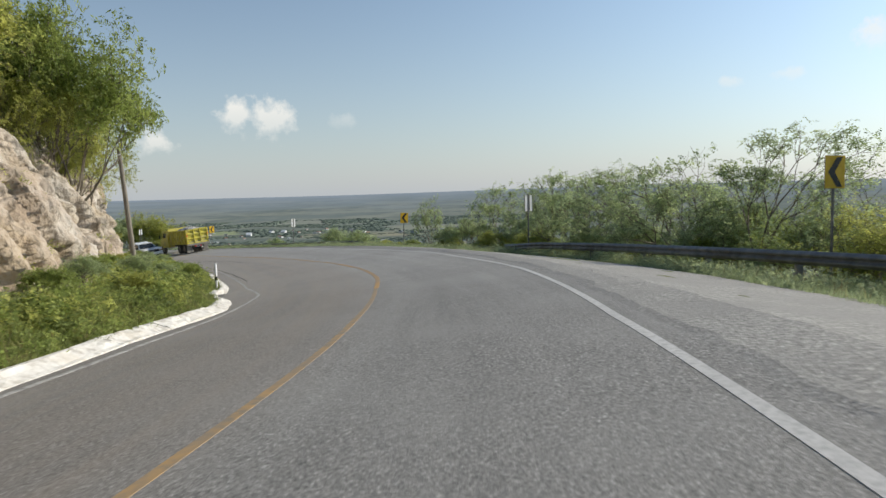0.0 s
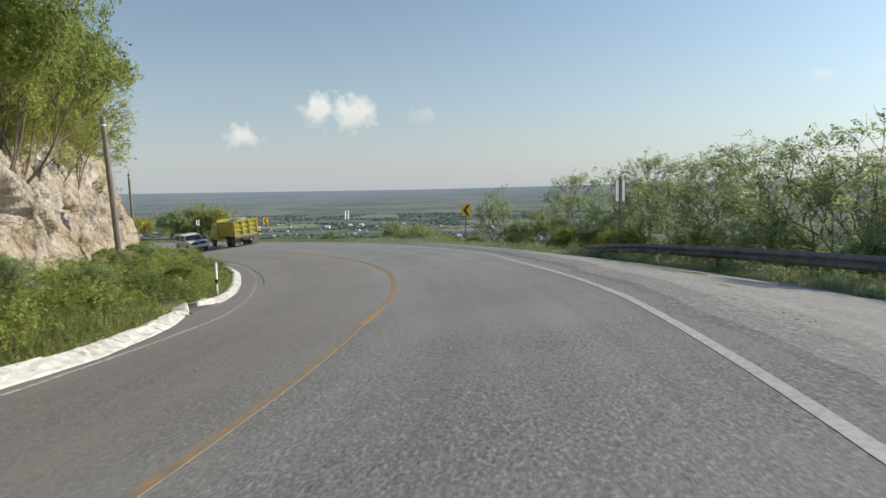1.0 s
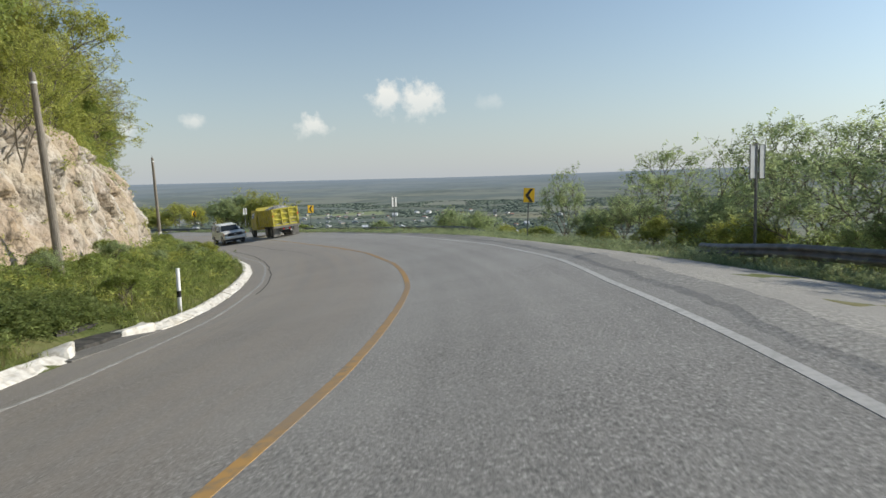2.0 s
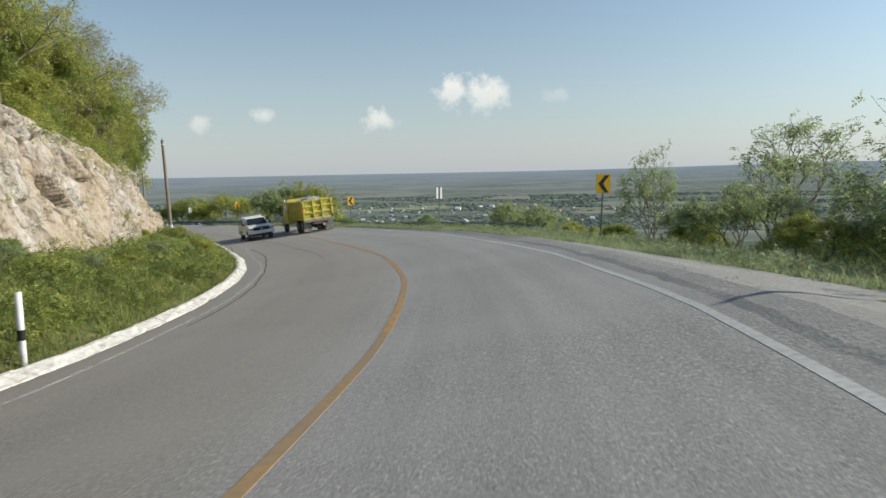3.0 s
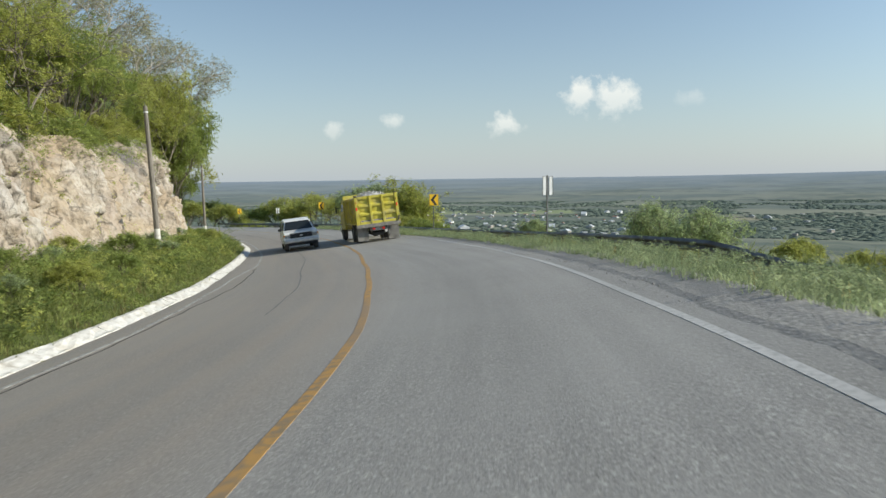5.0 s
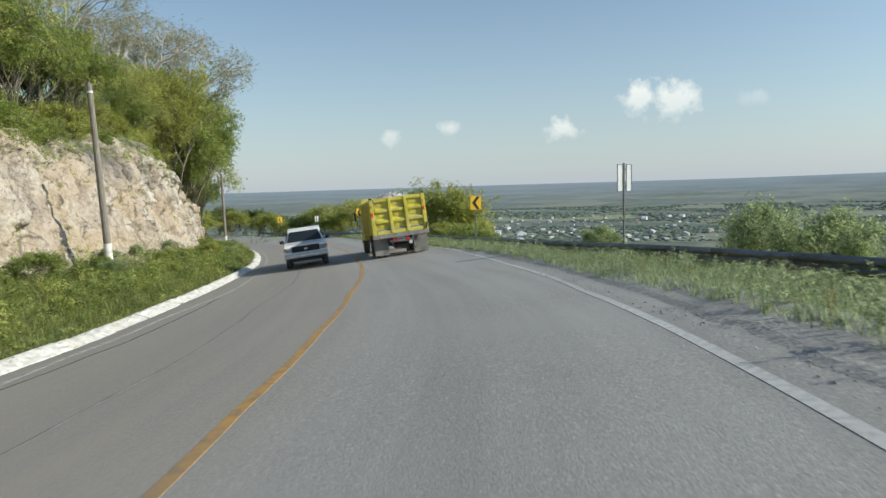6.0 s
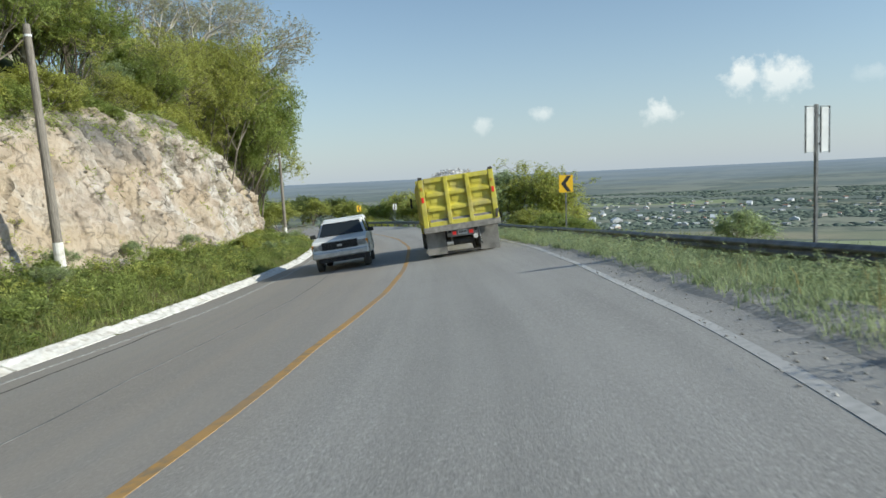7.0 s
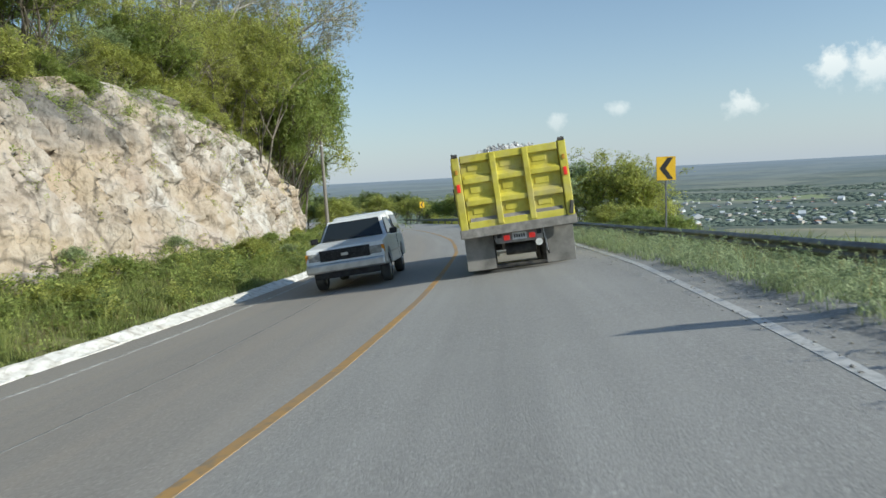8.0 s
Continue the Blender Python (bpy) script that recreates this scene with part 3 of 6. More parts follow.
# ---------------------------------------------------------------- whitewashed kerb, cast in lengths
kerb = empty("kerb", pose(0, 0, 0), "whitewashed rough concrete kerb along the grass, broken by a drain", "", kind="structure")
s, k = -30.0, 0
while s < 150:
    length = 2.4 + 1.6 * rng.random()
    e = s + length
    if s < DRAIN[0] < e:
        e, length = DRAIN[0], DRAIN[0] - s
    elif s < DRAIN[1] < e:
        e, length = DRAIN[1], DRAIN[1] - s
    if length > 0.2 and not (s < DRAIN[1] - 0.01 and e > DRAIN[0] + 0.01):
        vs, fs = [], []
        prof = [(0.06, -0.10), (0.045, 0.012), (-0.03, 0.045), (-0.14, 0.10), (-0.25, 0.155), (-0.33, 0.175), (-0.40, 0.165), (-0.43, -0.15)]
        cuts = 13
        lift, side = 0.010 * rng.standard_normal(), 0.010 * rng.standard_normal()
        for i in range(cuts):
            t = s + 0.005 + (length - 0.01) * i / (cuts - 1)
            base = np.interp(t, *zip(*KERB_LINE))
            for n, up in prof:
                x, y, h, z = lane(t)
                wob = 0.026 * noise.noise((t * 1.7, n * 6, 5.0)) + 0.014 * noise.noise((t * 5.5, n * 11, 2.0))
                q = base + n + side + wob
                vs.append((x + q * math.cos(h), y + q * math.sin(h), z + surface(t, q) + (up + lift + wob if up > 0 else up)))
        m = len(prof)
        for i in range(1, cuts):
            fs += [((i - 1) * m + j, i * m + j, i * m + j + 1, (i - 1) * m + j + 1) for j in range(m - 1)]
        fs += [tuple(range(m)), tuple(range((cuts - 1) * m + m - 1, (cuts - 1) * m - 1, -1))]
        mesh_object("kerb_stone", vs, fs, M_KERB, kerb, smooth_faces=False)
    s = e

# ---------------------------------------------------------------- rock cutting


def facet(u, v, w, step, tilt, joint):
    """Broken faces: each block has a step and a tilt of its own, worn together at the joints."""
    q = Vector((u, v, w))
    dist, points = noise.voronoi(q)
    gap = (dist[1] - dist[0]) / joint
    out, e = -0.28 * step * max(0.0, 1.0 - gap * 0.8), 0.5 * min(1.0, gap)
    for c, share in ((points[0], 0.5 + e), (points[1], 0.5 - e)):
        out += share * (step * noise.noise(c * 3.7) + tilt * (noise.noise(c * 5.1 + Vector((9, 0, 0))) * (u - c.x) + noise.noise(c * 4.3 + Vector((0, 9, 0))) * (v - c.y)))
    return out


def rock(s, h):
    """How far the rock face stands forward at s along the road and h up it: ledges and blocks, then slabs that dip along the road."""
    big = noise.noise(Vector((s * 0.12, h * 0.15, 1.7))) * 1.3
    dip = float(np.interp(s, [20, 45, 84, 99], [0.95, 0.45, 0.05, 0.75]))
    u, v = math.cos(dip) * s + math.sin(dip) * h, math.cos(dip) * h - math.sin(dip) * s
    wu, wv = u + 0.35 * noise.noise(Vector((s * 0.8, h * 0.8, 2.0))), v + 0.35 * noise.noise(Vector((s * 0.8, h * 0.8, 5.0)))
    a = facet(wu * 0.34, wv * 0.26, 0.5, 1.10, 1.2, 0.05)
    b = facet(wu * 0.80, wv * 0.62, 3.5, 0.66, 0.85, 0.08)
    c = facet(wu * 2.1, wv * 1.5, 7.5, 0.26, 0.40, 0.14)
    fine = noise.fractal(Vector((s * 1.6, h * 1.8, 9.0)), 0.7, 2.3, 4)
    return big + a + b + c + 0.09 * fine


ss, rows_up = np.concatenate([np.arange(-25, 8, 0.5), np.arange(8, 132.5, 0.115)]), 64
vs, fs = [], []
for i, s in enumerate(ss):
    foot, top = np.interp(s, *zip(*CLIFF_FOOT)), np.interp(s, *zip(*CLIFF_TOP)) + 0.5
    slope = np.interp(s, [0, 20, 30, 42, 60, 90], [0.55, 0.55, 0.6, 0.5, 0.42, 0.30])
    x, y, h, z = lane(s)
    for j in range(rows_up):
        up = (top + 0.7) * j / (rows_up - 1)
        lean = slope * up + 0.6 * max(0, up - top * 0.8) ** 1.3
        n = foot + 0.5 - lean + rock(s, up) * min(1, 0.35 + up * 0.3)
        n = min(n, foot + float(np.interp(s, [15, 28, 60, 75], [1.2, 0.5, 0.6, 1.6])))
        vs.append((x + n * math.cos(h), y + n * math.sin(h), z - 0.3 + up + 0.1 * noise.noise((s, up * 2, 4.0))))
    if i:
        fs += [((i - 1) * rows_up + j, (i - 1) * rows_up + j + 1, i * rows_up + j + 1, i * rows_up + j) for j in range(rows_up - 1)]
ROCK_VERTS = list(vs)
cutting = mesh_object("rock_cutting", vs, fs, M_ROCK, smooth_faces=True)
ochre, lichen = [], []
for s in ss:
    top = float(np.interp(s, *zip(*CLIFF_TOP))) + 1.2
    reach = float(np.interp(s, [20, 34, 48, 76, 84, 96, 101, 104, 124], [0.25, 0.15, 0.15, 0.25, 0.45, 0.42, 0.15, 0.0, 0.0]))
    for j in range(rows_up):
        up = top * j / (rows_up - 1)
        patch = noise.fractal(Vector((s * 0.35, up * 0.5, 3.0)), 0.8, 2.1, 4)
        ochre.append(float(np.clip(reach + 0.65 * patch, 0, 0.8)))
        grey = 1.25 - math.hypot((s - 96.5) / 4.2, (up - 5.6) / 1.4) + 0.7 * noise.fractal(Vector((s * 0.9 + up * 0.5, up * 0.4, 6.0)), 0.7, 2.2, 5)
        seep = (up / top - 0.75) + 0.8 * noise.fractal(Vector((s * 0.8 + up * 0.4, up * 0.15, 16.0)), 0.7, 2.2, 4) - 0.15
        lichen.append(float(np.clip(max(grey * 0.9, seep), 0, 0.75)))
for field_name, values in (("ochre", ochre), ("lichen", lichen)):
    cutting.data.attributes.new(field_name, "FLOAT", "POINT").data.foreach_set("value", values)
tagged(cutting, "pale cream and ochre limestone road cutting, fractured and stained", kind="structure")

# ---------------------------------------------------------------- trees


def grow(bm, tips, a, d, length, radius, depth, spread, lift):
    """A limb that forks; its last twigs are kept as tips."""
    b = a + d * length
    mid = a + d * length * 0.5 + Vector((random.uniform(-1, 1), random.uniform(-1, 1), random.uniform(-0.5, 0.5))) * length * 0.07
    tube(bm, a, mid, radius, radius * 0.85, 5 if depth > 1 else 4)
    tube(bm, mid, b, radius * 0.85, radius * 0.7, 5 if depth > 1 else 4)
    if depth <= 2:
        tips.append((mid, d))
    if depth == 0:
        tips.append((b, d))
        return
    for _ in range(random.choice((2, 3, 3))):
        e = Vector((random.gauss(0, 1), random.gauss(0, 1), random.gauss(0, 0.6))).normalized()
        nd = (d + e * spread + Vector((0, 0, lift))).normalized()
        grow(bm, tips, b, nd, length * random.uniform(0.6, 0.85), radius * 0.62, depth - 1, spread, lift)


def leaves(points, count, scatter, size, seed, flat=0.6, per=9):
    """Feathered sprays round points: each a bent stalk line with small leaf blades on both sides."""
    r = np.random.default_rng(seed)
    pts = np.array([tuple(p) for p, _ in points])
    sprays = max(1, count // per)
    at = pts[r.integers(0, len(pts), sprays)] + r.normal(0, scatter * 0.8, (sprays, 3)) * (1, 1, flat)
    way = r.normal(0, 1, (sprays, 3)) * (1, 1, 0.55)
    way /= np.linalg.norm(way, axis=1)[:, None]
    side = np.cross(way, np.array([0, 0, 1.0]) + r.normal(0, 0.45, (sprays, 3)))
    side /= np.linalg.norm(side, axis=1)[:, None] + 1e-9
    long = size * 6.5 * r.uniform(0.6, 1.3, sprays)
    k = np.linspace(-0.45, 0.5, per)
    swing = np.where(np.arange(per) % 2 == 0, 1.0, -1.0)
    base = at[:, None] + way[:, None] * (long[:, None] * k[None])[..., None] - np.array([0, 0, 1.0]) * (long[:, None] * (k[None] + 0.45) ** 2 * 0.35)[..., None]
    u = side[:, None] * swing[None, :, None] + way[:, None] * r.uniform(0.3, 0.9, (sprays, per, 1)) + r.normal(0, 0.22, (sprays, per, 3))
    u /= np.linalg.norm(u, axis=2)[..., None]
    w = np.cross(u, np.cross(way, side)[:, None] + r.normal(0, 0.35, (sprays, per, 3)))
    w /= np.linalg.norm(w, axis=2)[..., None] + 1e-9
    sz = size * r.uniform(0.6, 1.35, (sprays, per, 1))
    mid = base + u * sz
    v = np.stack([mid - u * sz, mid + w * sz * 0.45, mid + u * sz, mid - w * sz * 0.45], 2).reshape(-1, 3)
    return v.tolist(), np.arange(len(v)).reshape(-1, 4).tolist()


def tree_model(seed, trunk, depth, spread, lift, radius, count, scatter, size, leaf, stems=1, flat=0.6, bark=None):
    """A tree standing at the origin, about five metres high; returned as an Empty with trunk and crown."""
    random.seed(seed)
    bm, tips = bmesh.new(), []
    for k in range(stems):
        d = Vector((random.gauss(0, 0.25 if stems > 1 else 0.08), random.gauss(0, 0.25 if stems > 1 else 0.08), 1)).normalized()
        grow(bm, tips, Vector((0.12 * k * random.choice((-1, 1)), 0.1 * k, -0.35)), d, trunk, radius, depth, spread, lift)
    root = new("tree")
    part("trunk", bm, bark or M_BARK, root)
    v, f = leaves(tips, count, scatter, size, seed)
    mesh_object("crown", v, f, leaf, root)
    return root


MODELS = {
    "airy": tree_model(3, 1.3, 5, 0.72, 0.20, 0.048, 6000, 0.15, 0.036, M_LEAF_AIRY),
    "airy_b": tree_model(11, 1.1, 5, 0.80, 0.16, 0.044, 7500, 0.16, 0.036, M_LEAF_AIRY, stems=2),
    "bushy": tree_model(5, 0.75, 5, 0.85, 0.14, 0.045, 17000, 0.16, 0.042, M_LEAF, stems=3),
    "bushy_b": tree_model(33, 0.85, 5, 0.75, 0.16, 0.045, 17000, 0.17, 0.042, M_LEAF, stems=3),
    "bushy_y": tree_model(8, 0.75, 5, 0.85, 0.10, 0.045, 17000, 0.16, 0.040, M_LEAF_YELLOW, stems=3),
    "dark": tree_model(14, 0.8, 5, 0.85, 0.15, 0.045, 16000, 0.17, 0.046, M_LEAF_DARK, stems=3),
    "yellow": tree_model(21, 1.2, 5, 0.80, 0.12, 0.05, 15000, 0.16, 0.038, M_LEAF_YELLOW, stems=2),
    "bushy_p": tree_model(37, 0.9, 5, 0.80, 0.12, 0.04, 13000, 0.17, 0.038, M_LEAF_AIRY, stems=3),
    "feather": tree_model(29, 1.5, 5, 0.95, 0.02, 0.055, 11000, 0.13, 0.034, M_LEAF_YELLOW, stems=2),
    "tall": tree_model(41, 0.85, 5, 0.80, 0.15, 0.030, 30000, 0.15, 0.024, M_LEAF, stems=3),
    "tall_y": tree_model(44, 0.95, 5, 0.85, 0.10, 0.030, 28000, 0.15, 0.023, M_LEAF_YELLOW, stems=3),
    "bare": tree_model(17, 1.6, 6, 0.66, 0.08, 0.10, 22000, 0.17, 0.021, M_LEAF_PALE, bark=M_BARK_PALE),
}
HIGH = {k: float(np.percentile([v.co.z for v in ob.children[1].data.vertices], 97)) for k, ob in MODELS.items()}
TREE_LABELS = {"airy": "slender tree with sparse feathery green leaves", "airy_b": "forked roadside tree with thin feathery foliage",
               "bushy": "dense green bushy shrub on the slope", "bushy_b": "dense leafy green shrub among the scrub", "bushy_p": "pale green thin-leaved bush below the guard rail", "bushy_y": "dense yellow-green bushy shrub on the slope", "dark": "dense dark green tree", "tall": "tall dense green tree rooted on the rock", "tall_y": "tall yellow-green tree rooted on the rock",
               "yellow": "broad yellow-green thorn tree with low crown", "feather": "spreading umbrella-shaped tree with fine yellow-green leaves", "bare": "nearly leafless tree with fine spreading twigs"}


def plant(kind, x, y, z, scale, turn, squash=1.0, group="", slim=1.0):
    ob = copy_thing(MODELS[kind], pose(x, y, z, 0, 0, turn))
    ob.scale = (scale * slim, scale * slim, scale * squash)
    if "bush" in kind:
        ob.name = "shrub"
    return tagged(ob, TREE_LABELS[kind], "tree" if "bush" not in kind else "shrub", group)


def root_height(s, n):
    """Where a plant roots: the ground, or the leaning rock face in front of it, over the lane's height."""
    up = float(verge(s, n))
    if 8 < s < 132:
        foot, top = float(np.interp(s, *zip(*CLIFF_FOOT))), float(np.interp(s, *zip(*CLIFF_TOP)))
        slope = float(np.interp(s, [0, 20, 30, 42, 60, 90], [0.55, 0.55, 0.6, 0.5, 0.42, 0.30]))
        up = max(up, min(top, (foot - 0.2 - n) / slope) - 0.5)
    return up


def plant_to(kind, s, n, top, group="", wide=1.7):
    """A plant whose crown reaches top metres over the road; no wider than wide times its model."""
    p, base = road_point(s, n), root_height(s, n)
    if top - base > 1.75 * HIGH[kind] and kind not in ("bare", "airy", "airy_b"):
        kind = "tall_y" if kind in ("bushy_y", "yellow", "feather") and int(s) % 3 else "tall"
    high = max(0.25, (top - base) / HIGH[kind])
    return plant(kind, p.x, p.y, p.z - float(verge(s, n)) + base, high, rng.uniform(0, 360), group=group, slim=max(0.6, min(1.0, wide / high)))


def scrub_mass(name, entries, keep, bigger, label):
    """Many far shrubs as one object: fewer and larger leaf blades of the tree models."""
    r = np.random.default_rng(77)
    blades = []
    for kind, x, y, z, scale, high, turn in entries:
        data = MODELS[kind].children[1].data
        co = np.empty(len(data.vertices) * 3)
        data.vertices.foreach_get("co", co)
        q = co.reshape(-1, 4, 3)
        q = q[r.random(len(q)) < keep]
        mid = q.mean(axis=1, keepdims=True)
        q = (mid + (q - mid) * bigger) * np.array([scale, scale, high])
        c, d = math.cos(turn), math.sin(turn)
        blades.append(q @ np.array([[c, d, 0], [-d, c, 0], [0, 0, 1]]) + np.array([x, y, z]))
    v = np.concatenate(blades).reshape(-1, 3)
    return tagged(mesh_object(name, v.tolist(), np.arange(len(v)).reshape(-1, 4).tolist(), M_LEAF), label, kind="stuff")


# outer side: trees below the lay-by and the guard rail
for kind, s, n, top in [("bushy", 8, 12.5, 1.6), ("airy", 13, 13.0, 3.2), ("bushy_p", 17, 12.5, 1.6), ("airy_b", 19.5, 12.0, 2.6), ("bushy_y", 22, 12.5, 1.2), ("airy_b", 24, 12.0, 2.0), ("airy", 27.5, 11.0, 4.0), ("airy", 30.0, 12.5, 2.8), ("bushy", 26, 13.0, 0.9),
                        ("bushy_p", 29.5, 11.6, 1.2), ("airy_b", 32, 11.2, 3.4), ("bushy", 31, 13, 1.3), ("bushy_p", 35.5, 11.2, 1.3), ("airy", 35.8, 12.0, 3.6), ("airy_b", 39.5, 11.5, 3.2), ("airy_b", 42.5, 10.5, 2.3), ("bushy_y", 44, 9.8, 0.8),
                        ("airy", 46, 11.6, 4.2), ("bushy_p", 48, 10.8, 1.4), ("bushy_y", 49, 9.2, 0.8), ("airy_b", 50, 12.6, 3.4), ("airy", 55.0, 12.0, 4.0), ("airy_b", 51.6, 9.4, 2.2), ("airy", 43.5, 12.0, 3.8), ("bushy_p", 53.4, 9.2, 1.5), ("bushy_p", 56.6, 9.8, 1.2),
                        ("bushy_p", 58.0, 10.4, 0.3), ("bushy_y", 56.3, 9.6, 0.5), ("bushy_y", 64.5, 9.4, 0.1), ("bushy", 61.8, 8.9, 0.35), ("airy", 33.5, 13.0, 2.6), ("bushy_p", 38, 10.2, 0.9), ("bushy_y", 67.0, 9.2, 0.3)]:
    plant_to(kind, s, n, top, "trees below the road")
for k in range(12):
    plant_to(("bushy", "bushy_p", "bushy_b", "bushy_p")[k % 4], 17 + 3.2 * k + rng.uniform(-0.8, 0.8), rng.uniform(11.0, 13.2), rng.uniform(0.0, 0.7), "trees below the road", wide=1.3)
plant_to("airy_b", 60.6, 10.2, 3.3, "trees below the road", wide=0.95)
for kind, x, y, top in [("bushy_p", 1.0, 84.0, -3.2), ("bushy_p", 3.0, 82.0, -3.4), ("bushy_p", -5.8, 86.2, -4.0), ("feather", -29.5, 127.0, -1.9), ("bushy_y", -28.3, 125.6, -3.2), ("bushy_p", -31.5, 127.5, -2.7),
                        ("bushy", -17, 103.0, -5.4), ("yellow", -46.0, 140.0, -4.0), ("yellow", -41.0, 136.5, -4.4), ("yellow", -56.0, 150.0, -4.8), ("bushy_p", -34.0, 126.5, -2.9),
                        ("bushy_y", -23.0, 111.0, -5.3), ("bushy", -20.5, 108.0, -5.4), ("bushy_y", -52.0, 143.0, -5.6), ("bushy", -61.0, 153.0, -6.0)]:
    z = float(ground_height(np.array([x]), np.array([y]))[0])
    plant(kind, x, y, z, (top - z) / HIGH[kind], rng.uniform(0, 360), group="trees below the road", slim=min(1.2, (2.8 if y > 120 else 1.5) * HIGH[kind] / (top - z)))
for k in range(16):
    a, d = radians(31 + 14 * (k / 15)), 115 + 30 * rng.random()
    x, y = -6 - d * math.sin(a), 67 + d * math.cos(a)
    plant("dark" if k % 3 else "bushy_y", x, y, float(ground_height(np.array([x]), np.array([y]))[0]), 2.1 + 0.7 * rng.random(), rng.uniform(0, 360), group="trees past the bend")

# scrub over the slope below
far_scrub = []
for k in range(330):
    a, d = radians(rng.uniform(-58, 42)), 70 + 420 * rng.random() ** 1.2
    x, y = -6 - d * math.sin(a), 67 + d * math.cos(a)
    z = float(ground_height(np.array([x]), np.array([y]))[0])
    size = rng.uniform(0.8, 1.7)
    far_scrub.append((("bushy", "bushy_p", "bushy_y", "bushy_b")[k % 4], x, y, z - 0.5, size, size * 0.8, rng.uniform(0, 6.28)))
scrub_mass("slope_scrub", far_scrub, 0.07, 2.0, "green scrub covering the slope below the road")

# inner side: scrub on the hill over the rock
kinds = ["bushy", "bushy_y", "bushy_b", "bushy_y", "feather", "bushy", "yellow", "bushy_p"]
hill_scrub = []
for k in range(170):
    s = -8 + 140 * (k + rng.random()) / 170
    foot = np.interp(s, *zip(*CLIFF_FOOT))
    back = 14 * rng.random() ** 1.3
    top = rng.uniform(8.5, 11.3) + 0.55 * back + float(np.interp(s, [60, 90, 112, 122, 131], [0.0, 0.0, 0.6, 2.4, 1.5]))
    kind, n = kinds[int(rng.integers(len(kinds)))], foot - 3.6 - back
    if back < 4.5:
        plant_to(kind, s, n, top, "scrub on the hill")
    else:
        p, size = road_point(s, n), (top - float(verge(s, n))) / HIGH[kind]
        hill_scrub.append((kind, p.x, p.y, p.z - 0.4, min(size, 1.8), size, rng.uniform(0, 6.28)))
scrub_mass("hill_scrub", hill_scrub, 0.45, 1.2, "thick green scrub up the hillside over the rock")
for k in range(80):
    s = 12 + 118 * (k + rng.random()) / 80
    foot, top = np.interp(s, *zip(*CLIFF_FOOT)), np.interp(s, *zip(*CLIFF_TOP))
    n = foot - 3.0 - 1.0 * rng.random()
    plant_to(kinds[int(rng.integers(5))], s, n, float(verge(s, n)) + rng.uniform(1.2, 2.8), "scrub on the hill")
for s, n, top in [(66, -19.5, 15.0), (92, -19.5, 16.5), (112, -18.0, 17.5), (124.5, -14.4, 18.6), (126.5, -13.2, 17.4), (126.5, -13.8, 15.4), (119, -16.5, 18.6), (104, -20, 18), (56, -18, 13.5), (98, -17, 15.5)]:
    plant_to("bare", s, n, top, "scrub on the hill", wide=2.6)
for kind, s, n, top in [("yellow", 36.8, -13.2, 9.6), ("yellow", 33, -16.0, 10.5), ("bushy_y", 39, -16, 9.5), ("bushy_y", 47, -14.6, 7.5), ("yellow", 57, -16, 10.5), ("bushy", 126, -12.4, 8.8), ("bushy_b", 129.5, -12.0, 7.4), ("bushy", 132.5, -12.2, 5.8), ("bushy_y", 124.5, -14.0, 10.6), ("bushy_b", 128.5, -14.0, 9.4), ("bushy_y", 127, -15.5, 10.6), ("bushy", 131.5, -14.6, 8.4),
                        ("bushy", 134.5, -13.0, 4.4), ("bushy_y", 136, -15.5, 6.5), ("dark", 140, -15.0, 5.0), ("bushy", 143, -14.0, 3.6), ("bushy_y", 119, -14.5, 11.5), ("feather", 126, -12.4, 14.2), ("bushy_y", 122, -13.0, 14.4), ("feather", 129, -11.8, 12.6), ("bushy_y", 119, -13.6, 14.0), ("bushy_p", 127.5, -11.9, 12.8), ("yellow", 130, -11.6, 10.4), ("yellow", 115, -15, 12.3)]:
    plant_to(kind, s, n, top, "scrub on the hill")
for s, n, top in [(62, -16.5, 11.0), (74, -16.8, 11.2), (83, -15.6, 11.0), (90, -15.2, 11.4), (99, -15.5, 12.0), (108, -15.2, 12.4), (116, -14.6, 12.3), (123, -14.2, 11.8), (128, -13.2, 9.6)]:
    plant_to("feather", s, n, top, "scrub on the hill", wide=1.9)
for k in range(56):
    s = 8 + 124 * (k + rng.random()) / 56
    a, b = float(np.interp(s, *zip(*CLIFF_FOOT))) + 0.6, float(np.interp(s, *zip(*KERB_LINE))) - 1.3
    if not DRAIN[0] - 1 < s < DRAIN[1] and b - a > 0.4:
        n = a + (b - a) * rng.random() ** 1.5
        plant_to(("bushy_p", "bushy_y", "bushy", "bushy_p", "bushy_b")[k % 5], s, n, float(verge(s, n)) + rng.uniform(0.45, 0.95), "shrubs in the grass")
M_CACTUS = shade("ribbed grey-green cactus", [(0.35, (0.13, 0.17, 0.11)), (0.65, (0.24, 0.28, 0.19))], scale=2, detail=6, rough=0.8)


